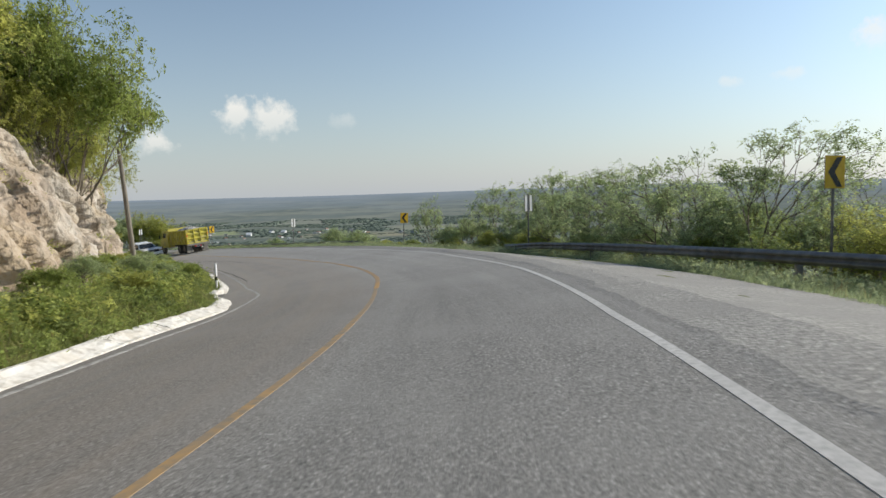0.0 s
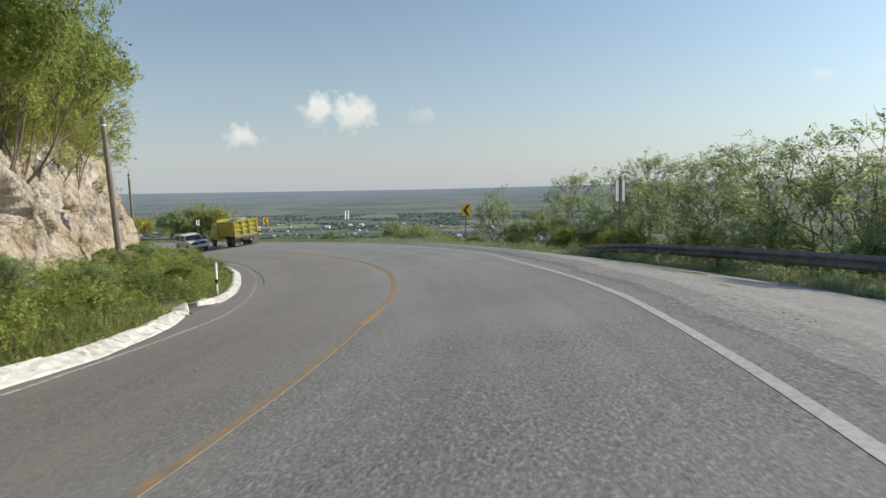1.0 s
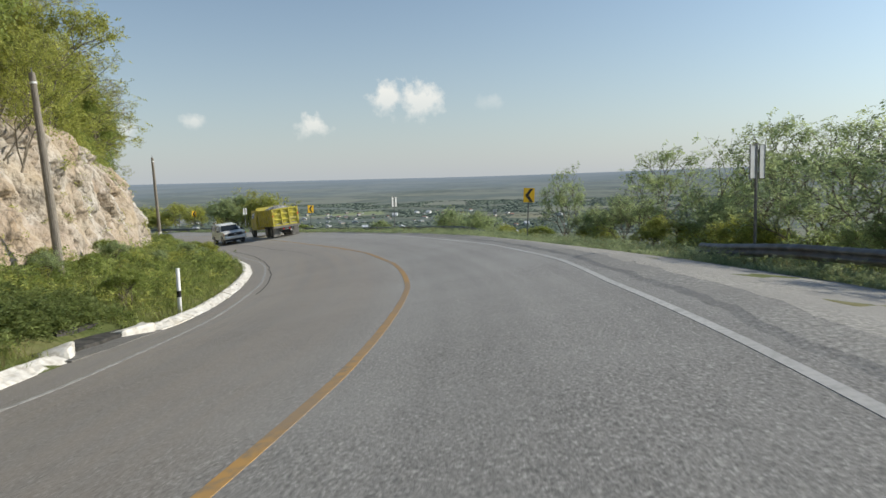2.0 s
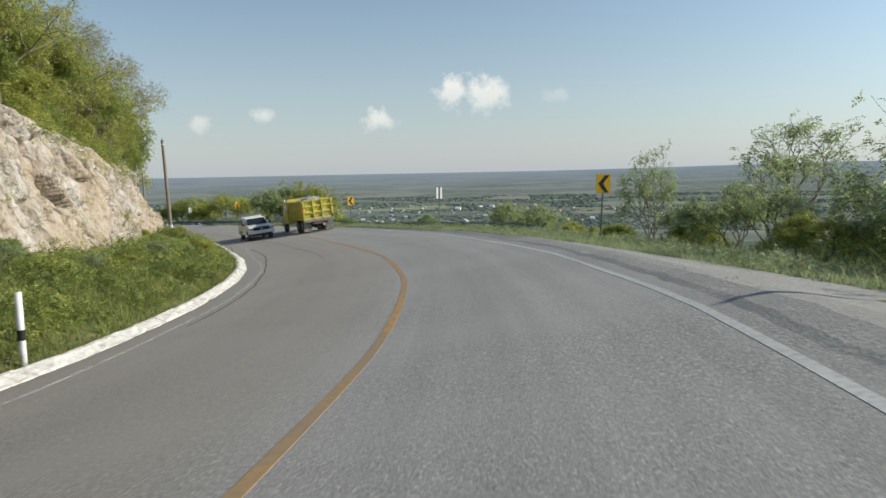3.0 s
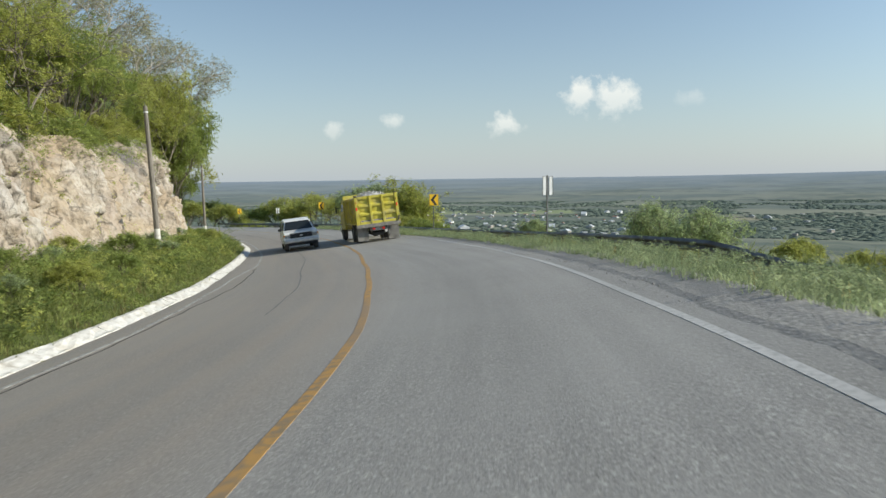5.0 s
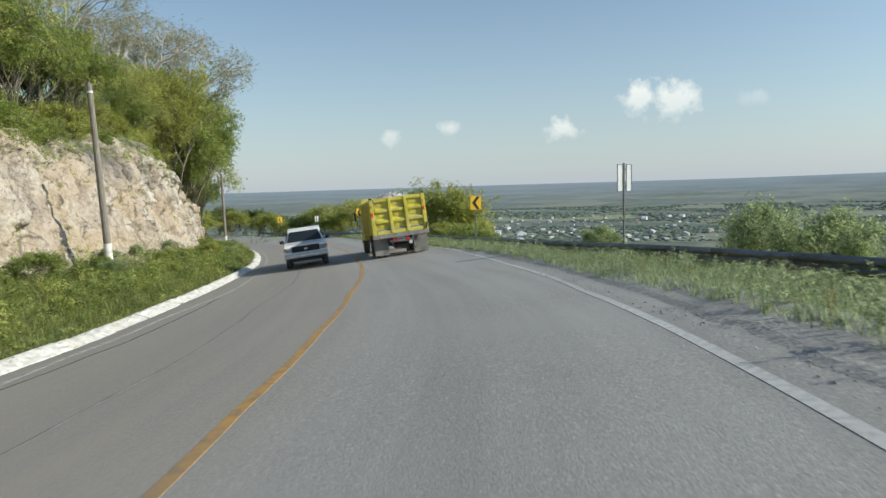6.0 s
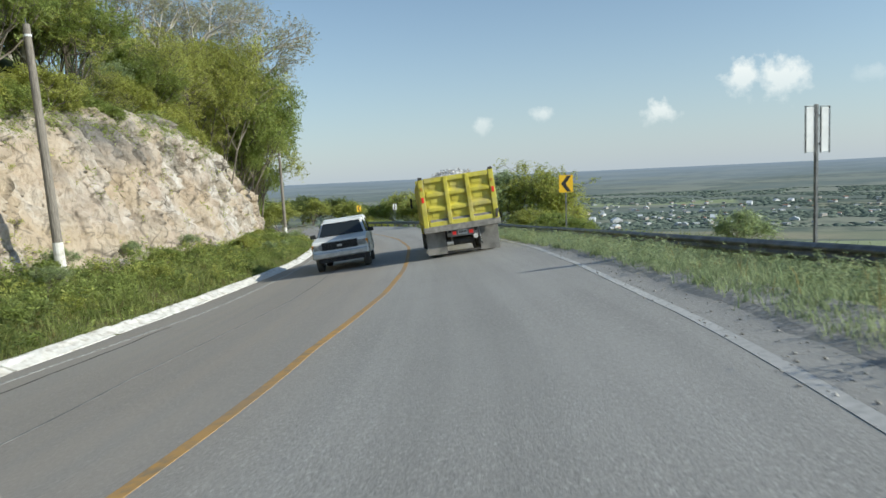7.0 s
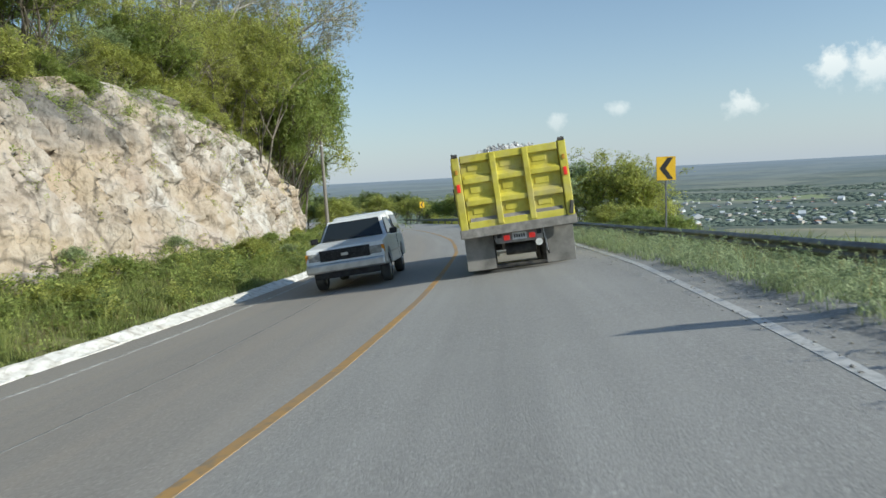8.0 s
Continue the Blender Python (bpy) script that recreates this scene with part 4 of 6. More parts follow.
def column_cactus(x, y, top, stems, seed):
    """Upright ribbed stems that fork from one foot."""
    r = random.Random(seed)
    z = float(ground_height(np.array([x]), np.array([y]))[0])
    thing = empty("column_cactus", pose(x, y, z), "tall grey-green columnar cactus with upright stems on the hilltop", "cactus", "cacti on the hill")
    high = top - z
    part("trunk", tube(bmesh.new(), (0, 0, -0.4), (0, 0, high * 0.45), 0.20, 0.17, 10), M_CACTUS, thing)
    for k in range(stems):
        a, d = 6.28 * k / stems + r.uniform(-0.4, 0.4), r.uniform(0.35, 1.3)
        h, rad = high * r.uniform(0.68, 1.0), r.uniform(0.06, 0.085)
        ox, oy = d * math.cos(a), d * math.sin(a)
        bm = bmesh.new()
        tube(bm, (0, 0, high * 0.40), (ox * 0.8, oy * 0.8, high * 0.48), rad * 0.9, rad, 8)
        tube(bm, (ox * 0.8, oy * 0.8, high * 0.47), (ox, oy, h - 0.25), rad, rad, 10)
        tube(bm, (ox, oy, h - 0.25), (ox * 1.02, oy * 1.02, h), rad, rad * 0.35, 10)
        part("stem", bm, M_CACTUS, thing)
    return thing


for kind, s, n, top in [("yellow", 36.2, -13.8, 8.6), ("bushy_y", 34.6, -13.6, 7.0), ("bushy_y", 38.6, -13.8, 5.6)]:
    plant_to(kind, s, n, top, "scrub on the hill", wide=0.9)
column_cactus(-42.4, 90.4, 9.7, 5, 1)
column_cactus(-43.6, 89.0, 10.9, 4, 2)
column_cactus(-41.0, 91.8, 8.6, 3, 3)
for ob in list(MODELS.values()):
    for o in (*ob.children_recursive, ob):
        bpy.data.objects.remove(o)

# ---------------------------------------------------------------- guard rails
M_RAIL = shade("dull dark galvanised steel", [(0.35, (0.13, 0.135, 0.14)), (0.65, (0.25, 0.255, 0.255))], scale=2.5, rough=0.55, metal=0.5, second=((0.13, 0.10, 0.08), 0.8, 0.5, 0.7, 0.7), obrand=0.15)
RAIL_N = [(-60, 8.2), (15, 8.0), (28, 7.2), (39, 6.4), (62, 6.3), (70, 5.6), (85, 5.3), (120, 5.2), (300, 5.0)]
RAIL_TOP = [(-60, 0.52), (60, 0.52), (100, 0.52), (140, 0.65), (180, 0.75), (300, 0.75)]
W_BEAM = [(0.0, 0.0), (0.035, -0.02), (0.08, -0.07), (0.08, -0.10), (0.03, -0.145), (0.03, -0.165), (0.08, -0.21), (0.08, -0.24), (0.035, -0.29), (0.0, -0.31)]


def rail_spot(s, out, up, sink=0.0):
    x, y, h, z = lane(s)
    n = float(np.interp(s, *zip(*RAIL_N))) - out
    return (x + n * math.cos(h), y + n * math.sin(h), z + float(np.interp(s, *zip(*RAIL_TOP))) + up - sink)


def guard_rail(s0, s1, dip0, dip1, label):
    rail = empty("guard_rail", pose(0, 0, 0), label, "guard rail", "guard rails", kind="")

    def sink(s):
        return 0.62 * (1 - float(smooth(s0, s0 + 4.5, s))) * dip0 + 0.62 * (1 - float(smooth(s1, s1 - 4.5, s))) * dip1
    a = s0
    while a < s1 - 0.5:
        b = min(a + 3.81, s1)
        vs, fs, m = [], [], len(W_BEAM)
        cuts = np.linspace(a, b + 0.12, 5)
        for i, s in enumerate(cuts):
            for thick in (0.0, 0.012):
                vs += [rail_spot(s, o + thick + 0.004 * ((a // 3.81) % 2), u + 0.012 * noise.noise((a, 1.0, 2.0)), sink(s)) for o, u in W_BEAM]
            if i:
                p, q = (i - 1) * 2 * m, i * 2 * m
                fs += [(p + m + j, p + m + j + 1, q + m + j + 1, q + m + j) for j in range(m - 1)]
                fs += [(p + j, q + j, q + j + 1, p + j + 1) for j in range(m - 1)]
        mesh_object("beam", vs, fs, M_RAIL, rail)
        bm = bmesh.new()
        c = Vector(rail_spot(a + 0.3, -0.09, 0.0, sink(a + 0.3)))
        box(bm, (0.15, 0.12, 1.0), pose(c.x, c.y, c.z - 0.53, 0, 0, math.degrees(lane(a)[2])), 0.01)
        part("post", bm, M_RAIL, rail)
        a = b
    return rail


guard_rail(-22, 40.3, 0, 0.2, "dull grey steel guard rail along the lay-by, half hidden in grass")
guard_rail(61.6, 190, 0.55, 0, "dull dark grey steel guard rail round the outer bend")

# ---------------------------------------------------------------- signs
M_SIGN_YELLOW = shade("yellow sign sheet", [(0.35, (0.62, 0.36, 0.015)), (0.65, (0.72, 0.45, 0.03))], scale=4, rough=0.45)
M_SIGN_BLACK = shade("black sign sheet", [(0.4, (0.012, 0.012, 0.012)), (0.6, (0.03, 0.03, 0.03))], scale=4, rough=0.5)
M_SIGN_WHITE = shade("white reflective sheet", [(0.35, (0.62, 0.63, 0.64)), (0.65, (0.76, 0.77, 0.78))], scale=4, rough=0.4)
M_SIGN_BACK = shade("bare sign metal", [(0.35, (0.10, 0.105, 0.11)), (0.65, (0.20, 0.205, 0.21))], scale=5, rough=0.5, metal=0.4)


def slab(points, y0, y1):
    bm = bmesh.new()
    front = [bm.verts.new((x, y0, z)) for x, z in points]
    rear = [bm.verts.new((x, y1, z)) for x, z in points]
    bm.faces.new(front)
    bm.faces.new(rear[::-1])
    for i in range(len(points)):
        j = (i + 1) % len(points)
        bm.faces.new((front[j], front[i], rear[i], rear[j]))
    bmesh.ops.recalc_face_normals(bm, faces=bm.faces[:])
    return bm


def chevron_sign(s, n, centre, lean=0.0, turn=0.0, size=1.0):
    ground_up = float(verge(s, n))
    sign = empty("chevron_sign", upright(s, n, turn) @ pose(0, 0, 0, 0, lean, 0), "yellow curve marker with black chevron on a thin steel post", "road sign", "curve signs")
    c, w, h = centre - ground_up, 0.37 * size, 0.44 * size
    part("post", box(bmesh.new(), (0.05, 0.05, c + h + 0.5), pose(0, 0.035, (c + h - 0.5) / 2 - 0.02), 0.006), M_SIGN_BACK, sign)
    plate = part("plate", box(bmesh.new(), (2 * w, 0.012, 2 * h), pose(0, 0, c), 0.004), M_SIGN_BACK, sign)
    part("yellow_face", box(bmesh.new(), (2 * w - 0.01, 0.004, 2 * h - 0.01), pose(0, -0.010, c)), M_SIGN_YELLOW, plate)
    arrow = [(-0.26, 0.0), (0.06, 0.40), (0.27, 0.40), (-0.02, 0.0), (0.27, -0.40), (0.06, -0.40)]
    part("chevron", slab([(x * size, c + z * size) for x, z in arrow], -0.0185, -0.0125), M_SIGN_BLACK, plate, "black chevron")
    for z in (-0.3, 0.3):
        part("bracket", box(bmesh.new(), (0.3, 0.02, 0.04), pose(0, 0.012, c + z), 0.003), M_SIGN_BACK, sign)
    return sign


def marker_sign(s, n, centre, lean=0.0, turn=0.0):
    ground_up = float(verge(s, n))
    sign = empty("marker_post", upright(s, n, turn) @ pose(0, 0, 0, 0, lean, 0), "tall steel post carrying two narrow white reflective panels", "road marker", "curve signs")
    c = centre - ground_up
    part("post", box(bmesh.new(), (0.055, 0.055, c + 0.95), pose(0, 0.03, (c + 0.45 - 0.5) / 2), 0.006), M_SIGN_BACK, sign)
    for sx in (-1, 1):
        panel = part("panel", box(bmesh.new(), (0.17, 0.01, 0.78), pose(sx * 0.16, 0.0, c), 0.003), M_SIGN_WHITE, sign, "white reflective panel")
        for dx in (-0.093, 0.093):
            part("edge_channel", box(bmesh.new(), (0.016, 0.03, 0.82), pose(sx * 0.16 + dx, 0.0, c), 0.004), M_SIGN_BACK, panel, "dark steel channel")
        part("edge_channel", box(bmesh.new(), (0.2, 0.03, 0.014), pose(sx * 0.16, 0.0, c + 0.41), 0.004), M_SIGN_BACK, panel, "dark steel channel")
    part("bracket", box(bmesh.new(), (0.5, 0.02, 0.04), pose(0, 0.02, c + 0.25), 0.003), M_SIGN_BACK, sign)
    part("bracket", box(bmesh.new(), (0.5, 0.02, 0.04), pose(0, 0.02, c - 0.25), 0.003), M_SIGN_BACK, sign)
    return sign


chevron_sign(20.5, 8.75, 2.29, 0.5, 18, 0.86)
chevron_sign(59.94, 7.31, 2.25, 3.0, 4, 0.9)
chevron_sign(97.24, 5.79, 2.40, 0.8, 6, 0.88)
chevron_sign(137.25, 5.87, 2.75, 0, 16)
chevron_sign(175.4, 4.6, 2.77, 0, 20)
marker_sign(38.58, 6.94, 2.40, 0.0, 24)
marker_sign(78.3, 6.12, 2.46, 0.4, 14)
marker_sign(118.35, 5.97, 2.64, 0, 10)
marker_sign(156.6, 5.26, 2.49, 0, 14)

# ---------------------------------------------------------------- timber poles on the inner side


def timber_pole(s, n, top, lean_x, lean_y, banded):
    base = float(verge(s, n))
    pole = empty("utility_pole", upright(s, n) @ pose(0, 0, 0, lean_y, lean_x, 0), "weathered grey timber utility pole in the grass" + (", its foot painted white" if banded else ""), "utility pole", "utility poles")
    h = top - base
    bm = bmesh.new()
    tube(bm, (0, 0, -0.6), (0, 0, h * 0.55), 0.135, 0.115, 14)
    tube(bm, (0, 0, h * 0.55), (0, 0, h), 0.115, 0.09, 14)
    shaft = part("shaft", bm, M_POLE, pole, smooth_faces=False)
    if banded:
        part("white_band", tube(bmesh.new(), (0, 0, 0.25), (0, 0, 1.15), 0.142, 0.139, 14), M_KERB, pole, "worn white painted band")
    part("steel_cap", tube(bmesh.new(), (0, 0, h - 0.32), (0, 0, h - 0.26), 0.105, 0.105, 12), M_SIGN_WHITE, shaft, "pale metal band")
    part("pin", tube(bmesh.new(), (0, 0, h), (0, 0, h + 0.16), 0.018, 0.012, 8), M_SIGN_BACK, shaft)
    return pole


timber_pole(43.9, -11.75, 5.85, -4.5, -2.0, False)
timber_pole(85.15, -10.65, 6.75, -2.2, 0.5, True)
timber_pole(123.6, -8.75, 6.7, -0.6, 1.0, True)

# ---------------------------------------------------------------- delineator and drain
dm = empty("delineator_post", upright(42.2, -7.95, 0, 0.34), "short white plastic delineator post with black band", "delineator")
part("post", tube(bmesh.new(), (0, 0, -0.8), (0, 0, 0.98), 0.065, 0.055, 12), M_SIGN_WHITE, dm, smooth_faces=True)
part("band", tube(bmesh.new(), (0, 0, 0.16), (0, 0, 0.34), 0.0655, 0.064, 12), M_SIGN_BLACK, dm, "black band")
drain = empty("drain_inlet", pose(0, 0, 0), "whitewashed rubble drain inlet with dark opening in the kerb", "drain")
# near-black colour stands for the shade inside the drain opening
M_PIT_SHADE = shade("drain concrete in painted shade", [(0.4, (0.03, 0.03, 0.028)), (0.6, (0.08, 0.075, 0.07))], scale=4, rough=0.95)


def drain_slab(name, s0, s1, n0, n1, z0, z1, mat, label=""):
    """A slab along the kerb line, following the road; n counts from the kerb's face."""
    vs, fs, cuts = [], [], 9
    for i in range(cuts):
        t = s0 + (s1 - s0) * i / (cuts - 1)
        base = float(np.interp(t, *zip(*KERB_LINE)))
        x, y, h, z = lane(t)
        for n, up in ((n0, z0), (n1, z0), (n1, z1), (n0, z1)):
            q = base + n
            vs.append((x + q * math.cos(h), y + q * math.sin(h), z + surface(t, base) + up + 0.02 * noise.noise((t * 3, n * 4, up))))
        if i:
            fs += [((i - 1) * 4 + j, (i - 1) * 4 + (j + 1) % 4, i * 4 + (j + 1) % 4, i * 4 + j) for j in range(4)]
    fs += [(3, 2, 1, 0), tuple(range((cuts - 1) * 4, cuts * 4))]
    return mesh_object(name, vs, fs, mat, drain, label=label)


drain_slab("apron", DRAIN[0] - 0.2, DRAIN[1] + 0.2, 0.12, -0.35, -0.15, 0.04, M_PATCH, "grey concrete apron")
# solid raised slab, coloured dark to read as the shaded hollow
drain_slab("pit", DRAIN[0] + 0.1, DRAIN[1] - 0.1, -0.36, -1.15, -0.32, 0.11, M_PIT_SHADE)
drain_slab("head_wall", DRAIN[0] + 2.2, DRAIN[1] - 0.3, -1.16, -1.4, -0.2, 0.30, M_PIT_SHADE)
for k, (t, n, ll_, ww, tt) in enumerate(((DRAIN[0] + 0.25, -0.36, 0.5, 0.55, 20), (DRAIN[1] - 0.55, -0.30, 0.42, 1.0, -24), (DRAIN[1] - 0.1, -0.28, 0.4, 0.7, -8))):
    q = float(np.interp(t, *zip(*KERB_LINE))) + n
    p, h = lane(t), lane(t)[2]
    bm = box(bmesh.new(), (ll_, ww, 0.34), pose(p[0] + q * math.cos(h), p[1] + q * math.sin(h), p[3] + surface(t, q) + 0.07, 0, -8, math.degrees(h) + tt), 0.08)
    for v in bm.verts:
        v.co += Vector((1, 1, 1)) * 0.09 * noise.noise(v.co * 2.5 + Vector((k, 0, 0)))
    part("wing_stone", bm, M_KERB, drain, "whitewashed rubble")
for s, n, r in [(88.9, -10.7, 0.48), (90.1, -11.0, 0.28)]:
    bm = bmesh.new()
    bmesh.ops.create_icosphere(bm, subdivisions=3, radius=r)
    for v in bm.verts:
        v.co *= 1 + 0.55 * noise.noise(v.co * 2.1 / r * 0.5 + Vector((s, 0, 0)))
        v.co.z *= 0.6
    b = part("boulder", bm, M_ROCK)
    b.matrix_world = upright(s, n, 30, r * 0.3)
    tagged(b, "pale limestone boulder lying in the grass", "boulder", "boulders")

# ---------------------------------------------------------------- dump truck
M_YELLOW = shade("dusty yellow truck paint", [(0.3, (0.36, 0.30, 0.03)), (0.5, (0.55, 0.48, 0.065)), (0.7, (0.63, 0.56, 0.12))], scale=2.2, detail=8, rough=0.5,
                 second=((0.38, 0.33, 0.20), 1.6, 0.50, 0.72, 0.7), bump=0.004, bump_scale=9, spec=0.4)
M_DUST = shade("road dust on steel", [(0.3, (0.16, 0.15, 0.135)), (0.7, (0.34, 0.32, 0.29))], scale=5, detail=8, rough=0.95, second=((0.10, 0.095, 0.09), 2.2, 0.5, 0.7, 0.6))
M_RUBBER = shade("dusty black rubber", [(0.3, (0.035, 0.034, 0.032)), (0.7, (0.10, 0.097, 0.09))], scale=5, detail=8, rough=0.9, second=((0.19, 0.18, 0.16), 1.5, 0.45, 0.7, 0.6), bump=0.004, bump_scale=12)
M_FLAP = shade("dust caked mud flap", [(0.3, (0.13, 0.125, 0.115)), (0.7, (0.27, 0.26, 0.24))], scale=3, detail=8, rough=0.95, second=((0.33, 0.31, 0.28), 1.6, 0.48, 0.7, 0.7))
M_CHASSIS = shade("greasy black chassis steel", [(0.3, (0.02, 0.02, 0.02)), (0.7, (0.07, 0.066, 0.06))], scale=4, detail=8, rough=0.7, second=((0.16, 0.145, 0.12), 2, 0.5, 0.7, 0.6))
M_RED = shade("red lamp lens", [(0.4, (0.45, 0.015, 0.012)), (0.6, (0.60, 0.03, 0.02))], scale=20, rough=0.25, spec=0.5)
M_AMBER_DULL = shade("dull amber reflector", [(0.4, (0.45, 0.20, 0.03)), (0.6, (0.52, 0.27, 0.04))], scale=20, rough=0.5)
M_PLATE = shade("white plate", [(0.4, (0.5, 0.5, 0.48)), (0.6, (0.66, 0.66, 0.64))], scale=12, rough=0.5)
M_LOAD = shade("grey crushed stone", [(0.3, (0.30, 0.30, 0.295)), (0.5, (0.46, 0.455, 0.45)), (0.7, (0.60, 0.59, 0.58))], scale=7, detail=8, rough=0.95, island=0.35)
M_GLASS = material("dark vehicle glass", (0.02, 0.025, 0.028), 0.06)
M_CHROME = shade("dull chrome", [(0.3, (0.42, 0.42, 0.42)), (0.7, (0.62, 0.62, 0.62))], scale=4, rough=0.28, metal=0.9)
M_LAMP_ON = material("lit brake lamp", (0.6, 0.02, 0.015), 0.3)
_b = M_LAMP_ON.node_tree.nodes["Principled BSDF"]
_b.inputs["Emission Color"].default_value, _b.inputs["Emission Strength"].default_value = (1.0, 0.05, 0.04, 1), 0.25


def wheel(parent, x, y, r, width, rim_mat, side):
    """A tyre with tread blocks and a dished rim, its axle along x."""
    bm = bmesh.new()
    seg, prof = 28, [(-0.5, 0.62), (-0.5, 0.86), (-0.42, 0.97), (-0.2, 1.0), (0.2, 1.0), (0.42, 0.97), (0.5, 0.86), (0.5, 0.62)]
    rings = []
    for k in range(seg):
        a = 2 * math.pi * k / seg
        rr = [(px * width, q * r * (0.985 if k % 2 and 1 < i < 6 else 1.0)) for i, (px, q) in enumerate(prof)]
        rings.append([bm.verts.new((x + u, y + v * math.cos(a), r + v * math.sin(a))) for u, v in rr])
    for k in range(seg):
        p, q = rings[k], rings[(k + 1) % seg]
        for i in range(len(prof)):
            j = (i + 1) % len(prof)
            bm.faces.new((p[i], p[j], q[j], q[i]))
    bmesh.ops.recalc_face_normals(bm, faces=bm.faces[:])
    tyre = part("wheel", bm, M_RUBBER, parent, "dusty black tyre")
    bm = bmesh.new()
    tube(bm, (x - width * 0.40, y, r), (x + width * 0.40, y, r), r * 0.64, r * 0.64, 24)
    tube(bm, (x + side * width * 0.3, y, r), (x + side * width * 0.47, y, r), r * 0.60, r * 0.30, 20)
    tube(bm, (x + side * width * 0.3, y, r), (x + side * width * 0.55, y, r), r * 0.22, r * 0.18, 14)
    part("rim", bm, rim_mat, tyre, "steel rim")
    return tyre


truck_at = road_point(88.4, 0.42)
truck = empty("dump_truck", pose(truck_at.x, truck_at.y, truck_at.z, -3.2, -4.2, math.degrees(lane(88.4)[2]) + 0.5),
              "yellow dump truck loaded with grey crushed stone, brake lamps lit", "truck")
LEAN = pose(0, 0, 0.85, 0, -1.5, 0) @ pose(0, 0, -0.85)
W, FLOOR, TOP, LONG = 1.21, 1.02, 2.52, 5.0


def tpart(name, bm, mat, label="", parent=None):
    bmesh.ops.transform(bm, matrix=LEAN, verts=bm.verts[:])
    return part(name, bm, mat, parent or truck, label)


# body of the tipper
tpart("bed_floor", box(bmesh.new(), (2 * W - 0.1, LONG, 0.14), pose(0, LONG / 2 + 0.08, FLOOR + 0.07), 0.02), M_YELLOW)
for sx in (-1, 1):
    wall = tpart("side_wall", box(bmesh.new(), (0.07, LONG, TOP - FLOOR - 0.1), pose(sx * (W - 0.09), LONG / 2 + 0.08, (TOP + FLOOR) / 2), 0.015), M_YELLOW)
    tpart("top_rail", box(bmesh.new(), (0.15, LONG, 0.13), pose(sx * (W - 0.075), LONG / 2 + 0.08, TOP - 0.06), 0.03), M_YELLOW, parent=wall)
    for k in range(7):
        tpart("rib", box(bmesh.new(), (0.11, 0.12, TOP - FLOOR - 0.16), pose(sx * (W - 0.03), 0.45 + k * 0.72, (TOP + FLOOR) / 2), 0.02), M_YELLOW, parent=wall)
    post = tpart("corner_post", box(bmesh.new(), (0.17, 0.2, TOP - FLOOR + 0.06 + 0.05 * (sx > 0)), pose(sx * (W - 0.085), 0.08, (TOP + FLOOR) / 2 + 0.025 * (sx > 0)), 0.025), M_YELLOW)
    tpart("marker_lamp", box(bmesh.new(), (0.07, 0.04, 0.17), pose(sx * (W - 0.085), -0.035, TOP - (0.62 if sx < 0 else 0.58)), 0.012), M_LAMP_ON, "red marker lamp", post)
    tpart("reflector", box(bmesh.new(), (0.06, 0.03, 0.10), pose(sx * (W - 0.085), -0.03, TOP - 0.28), 0.01), M_AMBER_DULL, "dull amber reflector", post)
    bm = tube(bmesh.new(), (sx * (W - 0.15), 0.02, TOP + 0.05 + 0.03 * (sx > 0)), (sx * (W - 0.02), 0.02, TOP + 0.05 + 0.03 * (sx > 0)), 0.05, 0.05, 14)
    box(bm, (0.05, 0.16, 0.10), pose(sx * (W - 0.05), 0.06, TOP + 0.05 + 0.03 * (sx > 0), 20, 0, 0), 0.015)
    tpart("hinge", bm, M_CHASSIS, "dark tailgate hinge", post)
tpart("front_wall", box(bmesh.new(), (2 * W - 0.1, 0.1, TOP - FLOOR + 0.3), pose(0, LONG + 0.03, (TOP + FLOOR) / 2 + 0.1), 0.02), M_YELLOW)
# tailgate: sheet, posts, cross rails with dusty sloping ledges, pressed panels
gate = tpart("tailgate", box(bmesh.new(), (2 * W - 0.36, 0.05, TOP - FLOOR - 0.02), pose(0, 0.10, (TOP + FLOOR) / 2 + 0.02), 0.01), M_YELLOW)
cell, rowh = (2 * W - 0.36) / 3, (TOP - FLOOR - 0.06) / 3
for k in range(1, 3):
    tpart("gate_post", box(bmesh.new(), (0.13, 0.15, TOP - FLOOR), pose(-W + 0.18 + k * cell, 0.03, (TOP + FLOOR) / 2 + 0.03), 0.02), M_YELLOW, parent=gate)
for k in range(4):
    z = FLOOR + 0.07 + k * (TOP - FLOOR - 0.1) / 3
    bm = box(bmesh.new(), (2 * W - 0.38, 0.12, 0.15 if k in (0, 3) else 0.11), pose(0, 0.045, z), 0.015)
    tpart("gate_rail", bm, M_YELLOW, parent=gate)
    if k < 3:
        for c in range(3):
            x = -W + 0.18 + (c + 0.5) * cell
            h0 = z + (0.075 if k == 0 else 0.055)
            b2 = slab([(-0.055, h0), (0.03, h0), (0.055, h0 + 0.11)], x - cell / 2 + 0.06, x + cell / 2 - 0.06)
            bmesh.ops.transform(b2, matrix=Matrix.Rotation(radians(90), 4, "Z") @ Matrix.Diagonal((1, -1, 1, 1)), verts=b2.verts[:])
            for v in b2.verts:
                v.co = Vector((v.co.x, v.co.y + 0.055, v.co.z))
            bmesh.ops.recalc_face_normals(b2, faces=b2.faces[:])
            tpart("ledge", b2, M_DUST if k == 0 else M_YELLOW, "dust covered ledge", gate)
            tpart("pressing", box(bmesh.new(), (cell * 0.42, 0.03, rowh * 0.30), pose(x - 0.06, 0.075, h0 + rowh * 0.46), 0.012), M_YELLOW, "raised pressed panel", gate)
